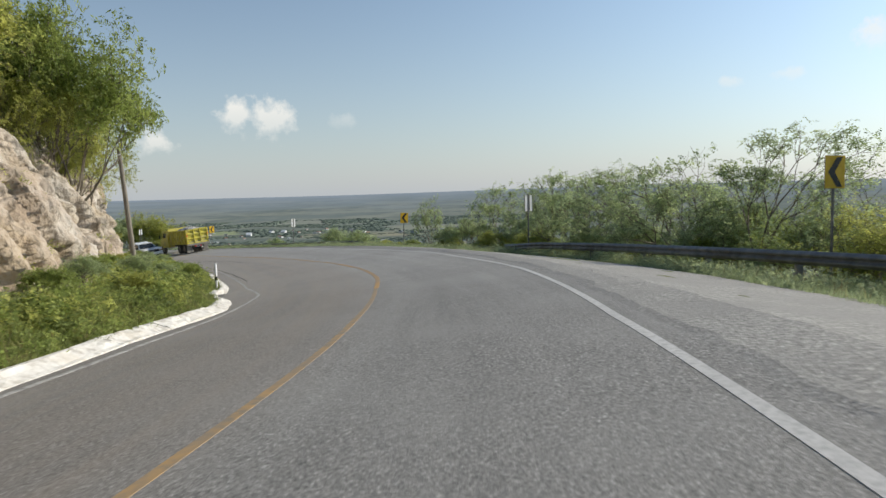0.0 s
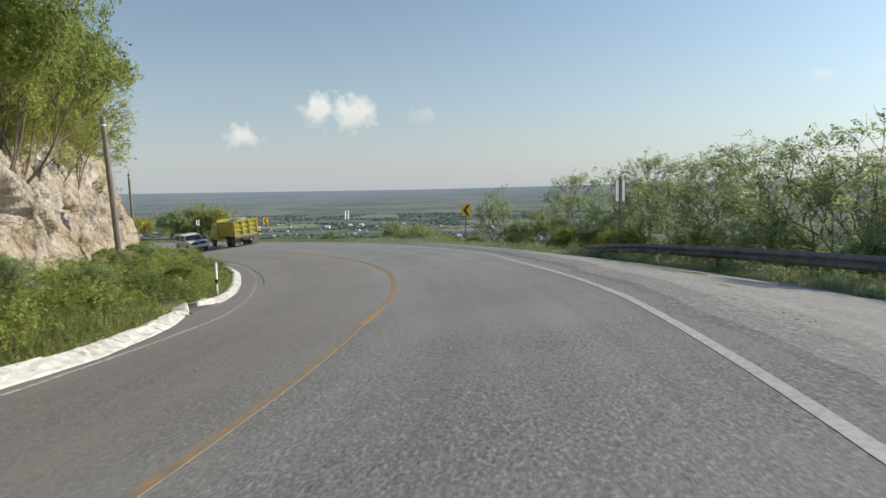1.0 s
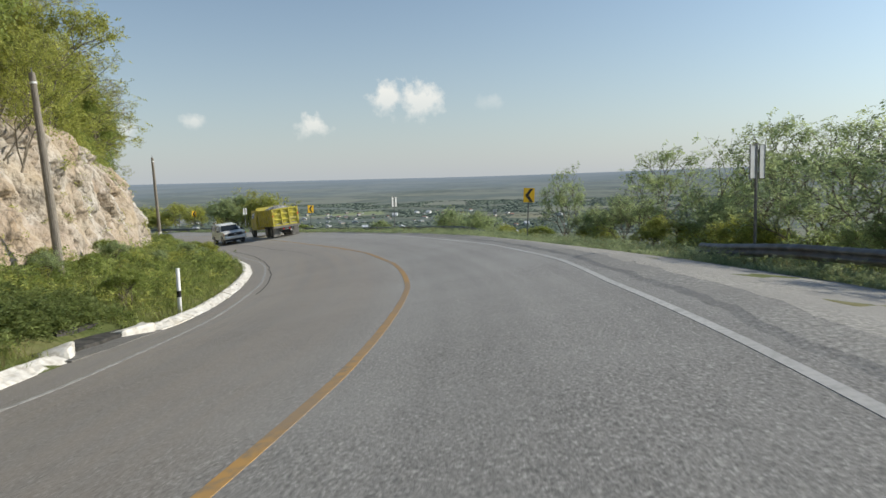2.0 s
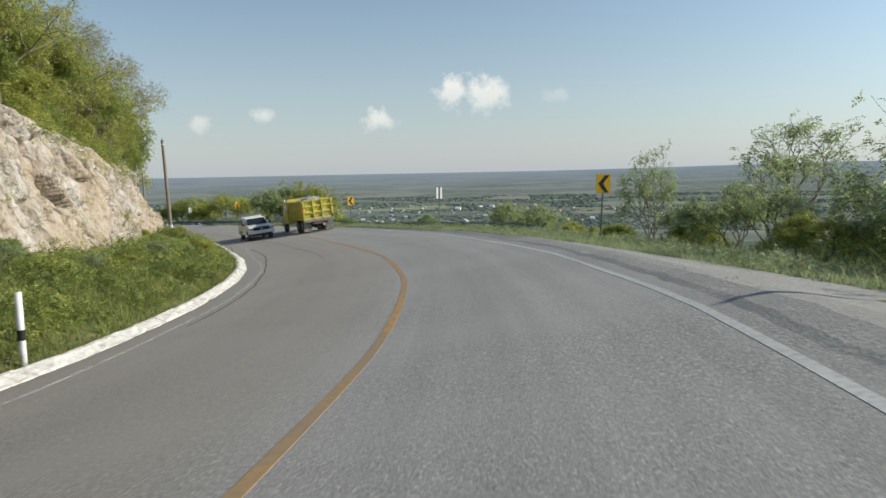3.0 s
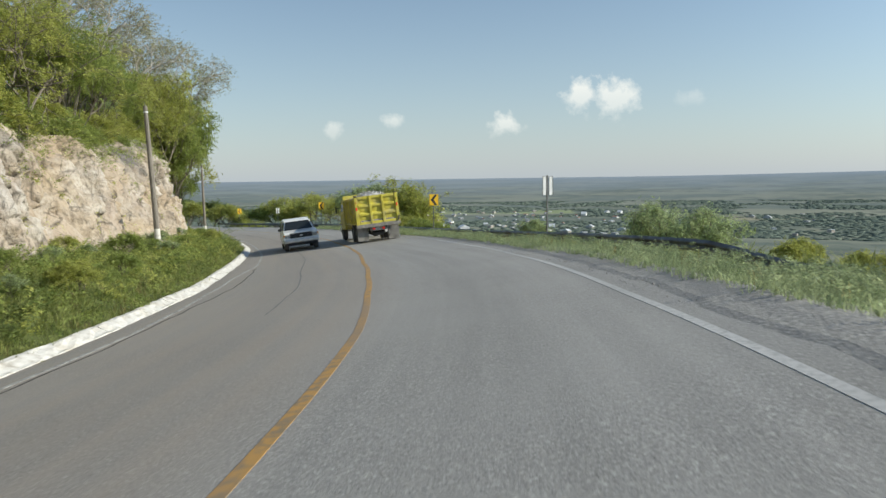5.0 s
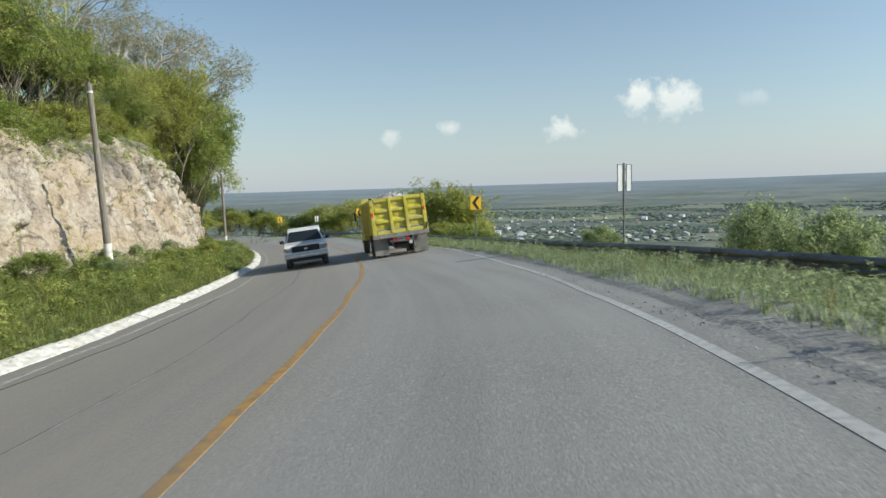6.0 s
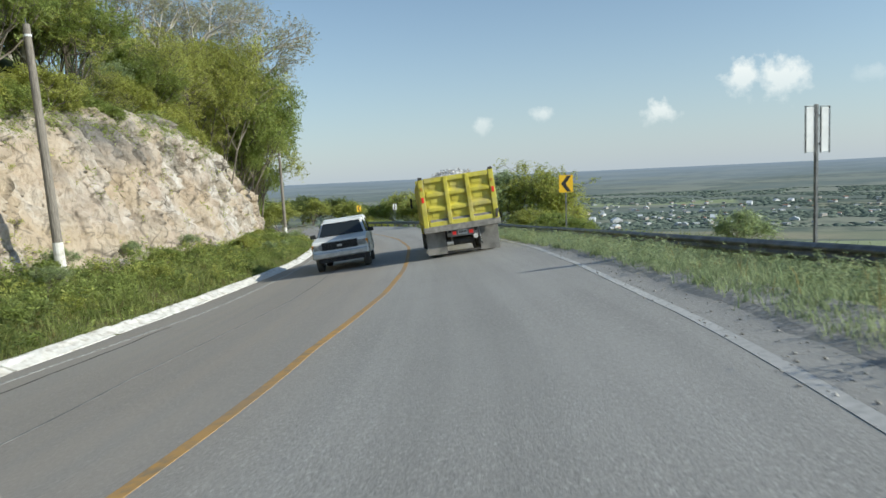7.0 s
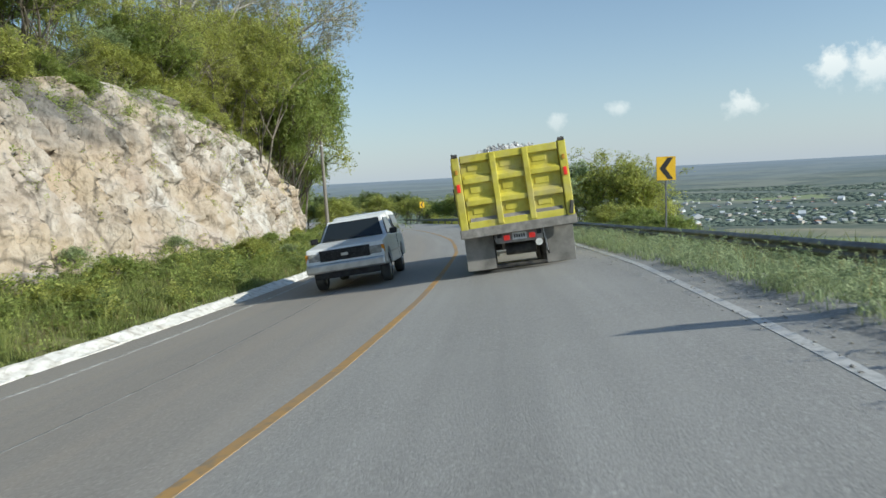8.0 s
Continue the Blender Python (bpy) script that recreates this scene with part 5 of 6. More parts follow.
tpart("latch", box(bmesh.new(), (0.08, 0.07, 0.28), pose(W - 0.06, -0.03, FLOOR + 0.16, 0, 12, 0), 0.015), M_CHASSIS, "dark tailgate latch")
tpart("sill", box(bmesh.new(), (2 * W + 0.04, 0.24, 0.20), pose(0, 0.10, FLOOR - 0.09), 0.02), M_DUST, "dust covered rear sill")
# load: heaped stones
r0 = np.random.default_rng(4)
vs, fs, gn = [], [], 26
for j in range(gn):
    for i in range(gn):
        u, v = i / (gn - 1) * 2 - 1, j / (gn - 1)
        hump = max(0, 1 - u * u) ** 0.8 * math.sin(math.pi * min(1, v * 1.1 + 0.03)) ** 0.7
        q = LEAN @ Vector((u * (W - 0.16), 0.2 + v * (LONG - 0.3), TOP - 0.20 + 0.46 * hump + 0.05 * noise.noise((u * 6, v * 14, 3))))
        vs.append(tuple(q))
    if j:
        fs += [((j - 1) * gn + i, (j - 1) * gn + i + 1, j * gn + i + 1, j * gn + i) for i in range(gn - 1)]
load = mesh_object("stone_load", vs, fs, M_LOAD, truck, label="heaped grey crushed stone")
base = np.array(vs)
lv, lf = [], []
for k in range(900):
    c, sz = base[r0.integers(0, 12 * gn)] + r0.normal(0, 0.04, 3), r0.uniform(0.025, 0.07)
    d = r0.normal(0, 1, (4, 3))
    d /= np.linalg.norm(d, axis=1)[:, None]
    n0 = len(lv)
    lv += (c + d * sz).tolist()
    lf += [(n0, n0 + 1, n0 + 2), (n0, n0 + 2, n0 + 3), (n0, n0 + 3, n0 + 1), (n0 + 1, n0 + 3, n0 + 2)]
mesh_object("loose_stones", lv, lf, M_LOAD, load, label="loose angular stones")
# running gear
for sx in (-1, 1):
    part("chassis_rail", box(bmesh.new(), (0.10, 8.2, 0.26), pose(sx * 0.42, 4.25, 0.86), 0.012), M_CHASSIS, truck)
    for y in (1.25, 2.6):
        for x in (0.98, 0.64):
            wheel(truck, sx * x, y, 0.50, 0.27, M_DUST, sx)
    wheel(truck, sx * 0.98, 7.3, 0.50, 0.28, M_DUST, sx)
    bm = box(bmesh.new(), (0.62, 0.03, 0.80), pose(sx * 0.86, 0.42, 0.48, 3, 0, 0), 0.008)
    flap = part("mud_flap", bm, M_FLAP, truck, "dust caked rubber mud flap")
    part("flap_bar", box(bmesh.new(), (0.66, 0.05, 0.06), pose(sx * 0.86, 0.40, 0.87), 0.01), M_CHASSIS, flap)
    lamp = part("tail_lamp", box(bmesh.new(), (0.13, 0.06, 0.11), pose(sx * 0.27, 0.16, 0.72), 0.02), M_LAMP_ON, truck, "lit red brake lamp")
for y in (1.25, 2.6):
    bm = tube(bmesh.new(), (-0.9, y, 0.5), (0.9, y, 0.5), 0.075, 0.075, 12)
    bmesh.ops.create_uvsphere(bm, u_segments=16, v_segments=10, radius=0.21, matrix=pose(0, y, 0.52))
    part("axle", bm, M_CHASSIS, truck)
part("cross_member", box(bmesh.new(), (1.0, 0.1, 0.22), pose(0, 0.22, 0.72), 0.015), M_DUST, truck, "dust covered cross member")
for sx in (-1, 1):
    bm = bmesh.new()
    for k in range(5):
        box(bm, (0.09, 1.3 - 0.2 * k, 0.022), pose(sx * 0.42, 1.9, 0.70 - 0.026 * k), 0.004)
    part("leaf_spring", bm, M_CHASSIS, truck)
    part("spring_hanger", box(bmesh.new(), (0.06, 0.10, 0.26), pose(sx * 0.34, 0.62, 0.60, 12, 0, 0), 0.012), M_DUST, truck)
bm = bmesh.new()
for k in range(9):
    a = (0.52 + 0.006 * k, 0.19, 0.86 - 0.055 * k)
    tube(bm, a, (a[0] + 0.008 * (-1) ** k, a[1], a[2] - 0.06), 0.011, 0.011, 6)
part("chain", bm, M_CHROME, truck, "bright steel chain")
plate = part("number_plate", box(bmesh.new(), (0.30, 0.012, 0.15), pose(0, 0.15, 0.74), 0.003), M_PLATE, truck, "dusty pale plate with dark bars")
for k in range(5):
    part("bar", box(bmesh.new(), (0.03, 0.004, 0.075), pose(-0.1 + 0.05 * k, 0.1405, 0.74)), M_CHASSIS, plate)
part("air_tank", tube(bmesh.new(), (-0.3, 0.55, 0.45), (0.35, 0.55, 0.45), 0.12, 0.12, 16), M_CHASSIS, truck)
part("under_bar", box(bmesh.new(), (1.12, 0.08, 0.07), pose(0, 0.48, 0.12), 0.012), M_CHASSIS, truck)
part("hose", tube(bmesh.new(), (0.46, 0.3, 0.9), (0.60, 0.28, 0.28), 0.022, 0.022, 8), M_CHASSIS, truck)
part("round_lamp", tube(bmesh.new(), (0.40, 0.20, 0.56), (0.40, 0.13, 0.56), 0.075, 0.075, 18), M_PLATE, truck, "round pale lamp")
# cab
cab = part("cab", slab([(-1.15, 0.7), (1.15, 0.7), (1.18, 1.7), (1.02, 2.55), (-1.02, 2.55), (-1.18, 1.7)], 5.45, 7.25), M_YELLOW, truck)
part("bonnet", box(bmesh.new(), (1.7, 1.5, 0.95), pose(0, 7.85, 1.18), 0.12), M_YELLOW, truck)
part("rear_window", box(bmesh.new(), (1.3, 0.02, 0.5), pose(0, 5.44, 2.1), 0.02), M_GLASS, cab)
part("windscreen", box(bmesh.new(), (1.8, 0.02, 0.6), pose(0, 7.265, 2.05), 0.02), M_GLASS, cab)
for sx in (-1, 1):
    part("side_window", box(bmesh.new(), (0.03, 0.9, 0.5), pose(sx * 1.10, 6.5, 2.05, 0, -sx * 10.7, 0), 0.01), M_GLASS, cab)
    part("fender", box(bmesh.new(), (0.45, 1.3, 0.12), pose(sx * 0.98, 7.3, 1.08), 0.05), M_YELLOW, truck)
    mirror = part("mirror", box(bmesh.new(), (0.08, 0.10, 0.42), pose(sx * 1.42, 7.15, 1.95), 0.03), M_CHASSIS, truck)
    part("mirror_arm", tube(bmesh.new(), (sx * 1.14, 7.1, 2.05), (sx * 1.42, 7.15, 2.05), 0.018, 0.018, 8), M_CHASSIS, mirror)
part("front_bumper", box(bmesh.new(), (2.2, 0.16, 0.32), pose(0, 8.62, 0.65), 0.05), M_CHROME, truck)

# ---------------------------------------------------------------- white pickup with canopy
M_WHITE_CAR = shade("white car paint", [(0.35, (0.66, 0.67, 0.67)), (0.65, (0.74, 0.75, 0.75))], scale=2, rough=0.3, spec=0.5, second=((0.45, 0.43, 0.40), 3, 0.55, 0.75, 0.4))
M_BLACK = shade("black plastic", [(0.4, (0.015, 0.015, 0.016)), (0.6, (0.035, 0.035, 0.036))], scale=8, rough=0.5)
M_LENS = shade("clear lamp lens", [(0.4, (0.20, 0.20, 0.19)), (0.6, (0.32, 0.32, 0.31))], scale=9, rough=0.15, spec=0.6)
M_AMBER = shade("amber lens", [(0.4, (0.6, 0.22, 0.02)), (0.6, (0.7, 0.3, 0.03))], scale=9, rough=0.2)
pick_at = road_point(92.9, -3.64)
pickup = empty("pickup_truck", pose(pick_at.x, pick_at.y, pick_at.z, 3.1, 5.9, math.degrees(lane(92.2)[2]) + 180), "white pickup with white canopy, dark grille and chrome bumper", "pickup truck")


def hull(outline, half, top_half, z_mid):
    """A body from its side outline (y, z), drawn in above z_mid."""
    bm = bmesh.new()

    def width(z):
        return half if z <= z_mid else half + (top_half - half) * (z - z_mid) / (max(q for _, q in outline) - z_mid)
    a = [bm.verts.new((-width(z), y, z)) for y, z in outline]
    b = [bm.verts.new((width(z), y, z)) for y, z in outline]
    bm.faces.new(a)
    bm.faces.new(b[::-1])
    for i in range(len(outline)):
        j = (i + 1) % len(outline)
        bm.faces.new((a[j], a[i], b[i], b[j]))
    bmesh.ops.recalc_face_normals(bm, faces=bm.faces[:])
    bmesh.ops.bevel(bm, geom=bm.edges[:], offset=0.035, segments=2, affect="EDGES", profile=0.6)
    return bm


def arch(y, r, z0, n=7):
    return [(y + r * math.cos(math.pi * (1 - k / (n - 1))), z0 + r * math.sin(math.pi * (1 - k / (n - 1)))) for k in range(n)]


low = [(-2.55, 0.50), (-2.0, 0.46)] + arch(-1.55, 0.42, 0.46) + [(-1.0, 0.42), (1.0, 0.42)] + arch(1.5, 0.42, 0.46) + [(2.05, 0.46), (2.38, 0.50), (2.42, 0.72), (2.36, 1.06), (1.2, 1.16), (0.9, 1.18), (-2.5, 1.14), (-2.58, 0.9)]
part("body", hull(low, 0.97, 0.93, 0.8), M_WHITE_CAR, pickup)
cabin = part("cabin", hull([(0.98, 1.12), (0.30, 1.70), (-0.75, 1.74), (-0.95, 1.12)], 0.90, 0.72, 1.15), M_WHITE_CAR, pickup)
canopy = part("canopy", hull([(-0.80, 1.10), (-0.74, 1.78), (-1.2, 1.83), (-2.35, 1.80), (-2.52, 1.10)], 0.92, 0.76, 1.15), M_WHITE_CAR, pickup, "white fibreglass canopy")


def pane(points, out):
    bm = bmesh.new()
    vs = [bm.verts.new(p) for p in points]
    bm.faces.new(vs)
    r = bmesh.ops.extrude_face_region(bm, geom=bm.faces[:])
    bmesh.ops.translate(bm, verts=[g for g in r["geom"] if isinstance(g, bmesh.types.BMVert)], vec=out)
    bmesh.ops.recalc_face_normals(bm, faces=bm.faces[:])
    return bm


part("windscreen", pane([(-0.80, 0.935, 1.19), (0.80, 0.935, 1.19), (0.67, 0.40, 1.635), (-0.67, 0.40, 1.635)], (0, 0.02, 0.02)), M_GLASS, cabin)
for sx in (-1, 1):
    part("door_window", pane([(sx * 0.885, 0.78, 1.20), (sx * 0.885, -0.70, 1.20), (sx * 0.76, -0.66, 1.63), (sx * 0.76, 0.28, 1.62)], (sx * 0.022, 0, 0.004)), M_GLASS, cabin)
    part("canopy_window", pane([(sx * 0.905, -0.98, 1.26), (sx * 0.905, -2.30, 1.26), (sx * 0.795, -2.22, 1.68), (sx * 0.795, -0.98, 1.68)], (sx * 0.022, 0, 0.004)), M_GLASS, canopy)
    hl = part("headlamp", box(bmesh.new(), (0.30, 0.06, 0.19), pose(sx * 0.75, 2.395, 0.86), 0.02), M_LENS, pickup, "clear rectangular headlamp")
    part("indicator", box(bmesh.new(), (0.10, 0.07, 0.19), pose(sx * 0.925, 2.36, 0.86), 0.015), M_AMBER, hl, "amber indicator")
    m = part("mirror", box(bmesh.new(), (0.20, 0.09, 0.15), pose(sx * 1.06, 0.72, 1.24), 0.03), M_BLACK, pickup)
    part("mirror_arm", box(bmesh.new(), (0.14, 0.03, 0.03), pose(sx * 0.95, 0.72, 1.2), 0.006), M_BLACK, m)
    part("side_moulding", box(bmesh.new(), (0.02, 2.0, 0.05), pose(sx * 0.975, 0.0, 0.72), 0.006), M_CHROME, pickup)
    door = part("door_seam", box(bmesh.new(), (0.012, 0.015, 0.62), pose(sx * 0.968, -0.72, 0.82)), M_BLACK, pickup)
    part("door_handle", box(bmesh.new(), (0.03, 0.16, 0.04), pose(sx * 0.975, -0.52, 1.02), 0.008), M_CHROME, pickup)
    for y in (1.5, -1.55):
        wheel(pickup, sx * 0.83, y, 0.37, 0.24, M_CHROME, sx)
    part("tail_lamp", box(bmesh.new(), (0.12, 0.05, 0.36), pose(sx * 0.87, -2.575, 0.88), 0.015), M_RED, pickup)
grille = part("grille", box(bmesh.new(), (1.24, 0.06, 0.27), pose(0, 2.395, 0.87), 0.02), M_BLACK, pickup, "black radiator grille")
for k in range(4):
    part("grille_bar", box(bmesh.new(), (1.14, 0.02, 0.014), pose(0, 2.432, 0.775 + 0.056 * k), 0.003), M_BLACK, grille)
part("badge", box(bmesh.new(), (0.17, 0.02, 0.07), pose(0, 2.44, 0.865), 0.008), M_CHROME, grille)
part("front_bumper", box(bmesh.new(), (1.94, 0.18, 0.22), pose(0, 2.45, 0.58), 0.05), M_CHROME, pickup, "dull chrome bumper")
part("air_dam", box(bmesh.new(), (1.6, 0.1, 0.16), pose(0, 2.38, 0.40), 0.03), M_BLACK, pickup)
part("rear_bumper", box(bmesh.new(), (1.9, 0.14, 0.2), pose(0, -2.62, 0.56), 0.04), M_CHROME, pickup)
part("canopy_rear_window", pane([(-0.74, -2.52, 1.25), (0.74, -2.52, 1.25), (0.66, -2.405, 1.70), (-0.66, -2.405, 1.70)], (0, -0.02, 0.004)), M_GLASS, canopy)
for sx in (-0.35, 0.25):
    part("wiper", tube(bmesh.new(), (sx, 0.955, 1.20), (sx + 0.42, 0.90, 1.27), 0.009, 0.007, 6), M_BLACK, cabin)
for y in (1.5, -1.55):
    part("axle", tube(bmesh.new(), (-0.8, y, 0.37), (0.8, y, 0.37), 0.05, 0.05, 10), M_CHASSIS, pickup)
part("underbody", box(bmesh.new(), (1.3, 4.4, 0.14), pose(0, -0.1, 0.42), 0.02), M_CHASSIS, pickup)

# ---------------------------------------------------------------- grass along both sides


def tufts(name, spots, blades, height, width, mat, seed, label, lean=0.35):
    """Many tufts of bent blades as one object."""
    r = np.random.default_rng(seed)
    c = np.repeat(np.array(spots), blades, axis=0)
    m = len(c)
    c = c + np.concatenate([r.normal(0, 0.07, (m, 2)), np.zeros((m, 1))], 1)
    a = r.uniform(0, 2 * np.pi, m)
    h = height * r.uniform(0.4, 1.25, m) * np.repeat(r.uniform(0.6, 1.3, len(spots)), blades)
    bend = np.stack([np.cos(a), np.sin(a)], 1) * (h * lean * r.uniform(0.3, 1.6, m))[:, None]
    side = np.stack([-np.sin(a), np.cos(a), np.zeros(m)], 1) * (width * r.uniform(0.6, 1.4, m))[:, None]
    mid = c + np.concatenate([bend * 0.35, (h * 0.6)[:, None]], 1)
    tip = c + np.concatenate([bend, h[:, None]], 1)
    low_ = c - np.array([0, 0, 0.04])
    v = np.stack([low_ - side, low_ + side, mid + side * 0.8, mid - side * 0.8, tip], 1).reshape(-1, 3)
    k = np.arange(m)[:, None] * 5
    f = np.concatenate([k + [0, 1, 2, 3]], 0).tolist() + (k + [3, 2, 4]).tolist()
    return tagged(mesh_object(name, v.tolist(), f, mat), label, kind="stuff")


def grass_spots(s0, s1, lo, hi, count, seed, patch=0.0):
    r = np.random.default_rng(seed)
    out = []
    while len(out) < count:
        s = r.uniform(s0, s1)
        a, b = (f(s) if callable(f) else f for f in (lo, hi))
        n = r.uniform(a, b)
        if patch and noise.noise((s * 0.45, n * 0.6, seed)) < patch * r.uniform(-1, 1):
            continue
        p = road_point(s, n)
        out.append((p.x, p.y, p.z))
    return out


def foot_line(s):
    return min(float(np.interp(s, *zip(*CLIFF_FOOT))) + 0.9, kerb_back(s) - 1.0)


def kerb_back(s):
    return float(np.interp(s, *zip(*KERB_LINE))) - (1.45 if DRAIN[0] < s < DRAIN[1] else 0.43)


def shoulder_edge(s):
    return float(np.interp(s, *zip(*SHOULDER))) + 0.25


def rail_line(s):
    return float(np.interp(s, *zip(*RAIL_N))) + 1.2


def weeds(name, spots, count, scatter, size, mat, seed, label, high=0.12):
    """Low leafy plants round many spots, as one object."""
    pts = [(Vector((x, y, z + high)), None) for x, y, z in spots]
    v, f = leaves(pts, count, scatter, size, seed, 0.75)
    return tagged(mesh_object(name, v, f, mat), label, kind="stuff")


ledge = []
lr = np.random.default_rng(55)
for k in range(900):
    s, j = lr.integers(150, len(ss) - 5), lr.integers(7, rows_up - 4)
    if noise.noise((ss[s] * 0.35, j * 0.10, 8.0)) > 0.06:
        ledge.append(ROCK_VERTS[s * rows_up + j])
crest = []
for k in range(900):
    i = int(lr.integers(150, len(ss) - 5))
    j = rows_up - 1 - int(abs(lr.normal(0, 9)))
    if j > 12 and noise.noise((ss[i] * 0.3, j * 0.08, 21.0)) > -0.2:
        crest.append(ROCK_VERTS[i * rows_up + j])
weeds("crest_plants", crest, 110000, 0.36, 0.042, M_LEAF, 57, "green bushes clinging to the upper edge of the rock", 0.06)
drain_edge = [road_point(t, float(np.interp(t, *zip(*KERB_LINE))) - n, 0.05) for t in np.arange(DRAIN[0] + 0.6, DRAIN[1], 0.25) for n in (1.2, 1.5, 1.8)]
weeds("drain_weeds", [tuple(p) for p in drain_edge], 16000, 0.22, 0.045, M_LEAF_DARK, 58, "dark green weeds hanging over the drain", 0.32)
weeds("rock_plants", ledge, 30000, 0.17, 0.036, M_LEAF_YELLOW, 56, "small yellow-green plants rooted in cracks of the rock", 0.04)
tufts("grass_inner", grass_spots(5, 135, foot_line, kerb_back, 9000, 21), 8, 0.20, 0.009, M_GRASS, 31, "lush green grass between the kerb and the rock", 0.8)
tufts("tall_grass_inner", grass_spots(5, 135, foot_line, lambda s: kerb_back(s) - 0.4, 2600, 27, 0.7), 12, 0.40, 0.008, M_GRASS, 37, "taller bent grass in clumps", 0.8)
weeds("weeds_inner", grass_spots(5, 135, foot_line, kerb_back, 2600, 22, 0.45), 60000, 0.13, 0.042, M_LEAF, 32, "leafy green weeds among the grass", 0.16)
weeds("tall_weeds_inner", grass_spots(5, 135, foot_line, lambda s: kerb_back(s) - 0.7, 700, 28, 0.5), 50000, 0.20, 0.046, M_LEAF, 38, "green bushy weeds under the rock", 0.42)
weeds("leafy_clumps_inner", grass_spots(5, 135, foot_line, lambda s: kerb_back(s) - 0.5, 190, 71, 0.3), 34000, 0.25, 0.044, M_LEAF_YELLOW, 72, "rounded clumps of yellow-green herbs in the verge", 0.36)
weeds("dark_clumps_inner", grass_spots(5, 135, foot_line, lambda s: kerb_back(s) - 0.4, 170, 73, 0.3), 34000, 0.25, 0.048, M_LEAF_DARK, 74, "rounded clumps of dark green herbs in the verge", 0.30)
tufts("kerb_grass", grass_spots(5, 135, lambda s: kerb_back(s) - 0.12, lambda s: kerb_back(s) + 0.06, 1500, 75, 0.5), 8, 0.15, 0.007, M_GRASS, 76, "grass hanging over the back of the kerb", 1.2)
tufts("dry_grass_inner", grass_spots(5, 135, foot_line, kerb_back, 1500, 23, 0.6), 7, 0.26, 0.008, M_STRAW, 33, "scattered straw coloured grass", 0.8)
tufts("grass_outer", grass_spots(8, 130, shoulder_edge, rail_line, 26000, 24), 10, 0.15, 0.006, M_GRASS_PALE, 34, "pale green grass verge in front of the guard rail", 0.9)
tufts("tall_grass_outer", grass_spots(8, 130, lambda s: shoulder_edge(s) + 0.45, rail_line, 1800, 29, 0.5), 14, 0.27, 0.005, M_GRASS_PALE, 39, "taller pale grass clumps in the verge", 0.9)
weeds("weeds_outer", grass_spots(8, 130, shoulder_edge, rail_line, 3000, 30, 0.25), 230000, 0.15, 0.021, M_GRASS_PALE, 40, "low pale green weeds in the verge", 0.22)
tufts("dry_grass_outer", grass_spots(8, 130, lambda s: shoulder_edge(s) + 0.3, rail_line, 900, 25), 5, 0.36, 0.006, M_STRAW, 35, "straw coloured seed stalks in the verge", 0.6)
tufts("grass_slope", grass_spots(0, 150, lambda s: rail_line(s) - 0.2, lambda s: rail_line(s) + 6, 5000, 26), 8, 0.5, 0.015, M_GRASS, 36, "rank grass below the guard rail", 0.8)


def stones(name, spots, lo, hi, mat, seed, label):
    """Loose stones with uneven faces, as one object."""
    r = np.random.default_rng(seed)
    base = np.array([(1, 0, 0), (0, 1, 0), (-1, 0, 0), (0, -1, 0), (0, 0, 1), (0.6, 0.6, 0.5), (-0.6, 0.6, 0.55), (-0.6, -0.6, 0.5), (0.6, -0.6, 0.55)], float)
    tri = np.array([(0, 1, 5), (1, 2, 6), (2, 3, 7), (3, 0, 8), (5, 1, 6), (6, 2, 7), (7, 3, 8), (8, 0, 5), (5, 6, 4), (6, 7, 4), (7, 8, 4), (8, 5, 4)])
    c = np.array(spots)
    size = lo + (hi - lo) * r.random(len(c)) ** 3
    v = base[None] * r.uniform(0.65, 1.3, (len(c), len(base), 3)) * size[:, None, None] * np.array([1, 1, 0.8])
    a = r.uniform(0, 6.28, len(c))
    rot = np.stack([np.stack([np.cos(a), -np.sin(a)], 1), np.stack([np.sin(a), np.cos(a)], 1)], 1)
    v[:, :, :2] = np.einsum("nij,nkj->nki", rot, v[:, :, :2])
    v = v + (c + [0, 0, 0.004])[:, None]
    f = tri[None] + (np.arange(len(c)) * len(base))[:, None, None]
    return tagged(mesh_object(name, v.reshape(-1, 3).tolist(), f.reshape(-1, 3).tolist(), mat), label, kind="stuff")


M_STONE = shade("loose grey stones", [(0.35, (0.22, 0.21, 0.195)), (0.65, (0.44, 0.42, 0.39))], scale=9, rough=0.95, island=0.3)
stones("loose_stones", grass_spots(0, 60, lambda s: float(np.interp(s, *zip(*OUTER))) + 0.5, lambda s: shoulder_edge(s) + 0.3, 5000, 61)
       + grass_spots(56, 105, lambda s: shoulder_edge(s) - 0.75, lambda s: shoulder_edge(s) + 0.4, 2600, 62), 0.006, 0.020, M_STONE, 63, "loose grey stones scattered over the shoulder")

# ---------------------------------------------------------------- town and woods on the plain
M_WALL_A = shade("white limewash", [(0.35, (0.46, 0.47, 0.47)), (0.65, (0.56, 0.57, 0.57))], scale=0.5, rough=0.9, obrand=0.25)
M_WALL_B = shade("faded house paint", [(0.35, (0.40, 0.36, 0.31)), (0.65, (0.52, 0.48, 0.43))], scale=0.5, rough=0.9, obrand=0.3)
M_ROOF_A = shade("pale sheet roof", [(0.35, (0.36, 0.38, 0.40)), (0.65, (0.48, 0.50, 0.52))], scale=0.5, rough=0.6, obrand=0.3)
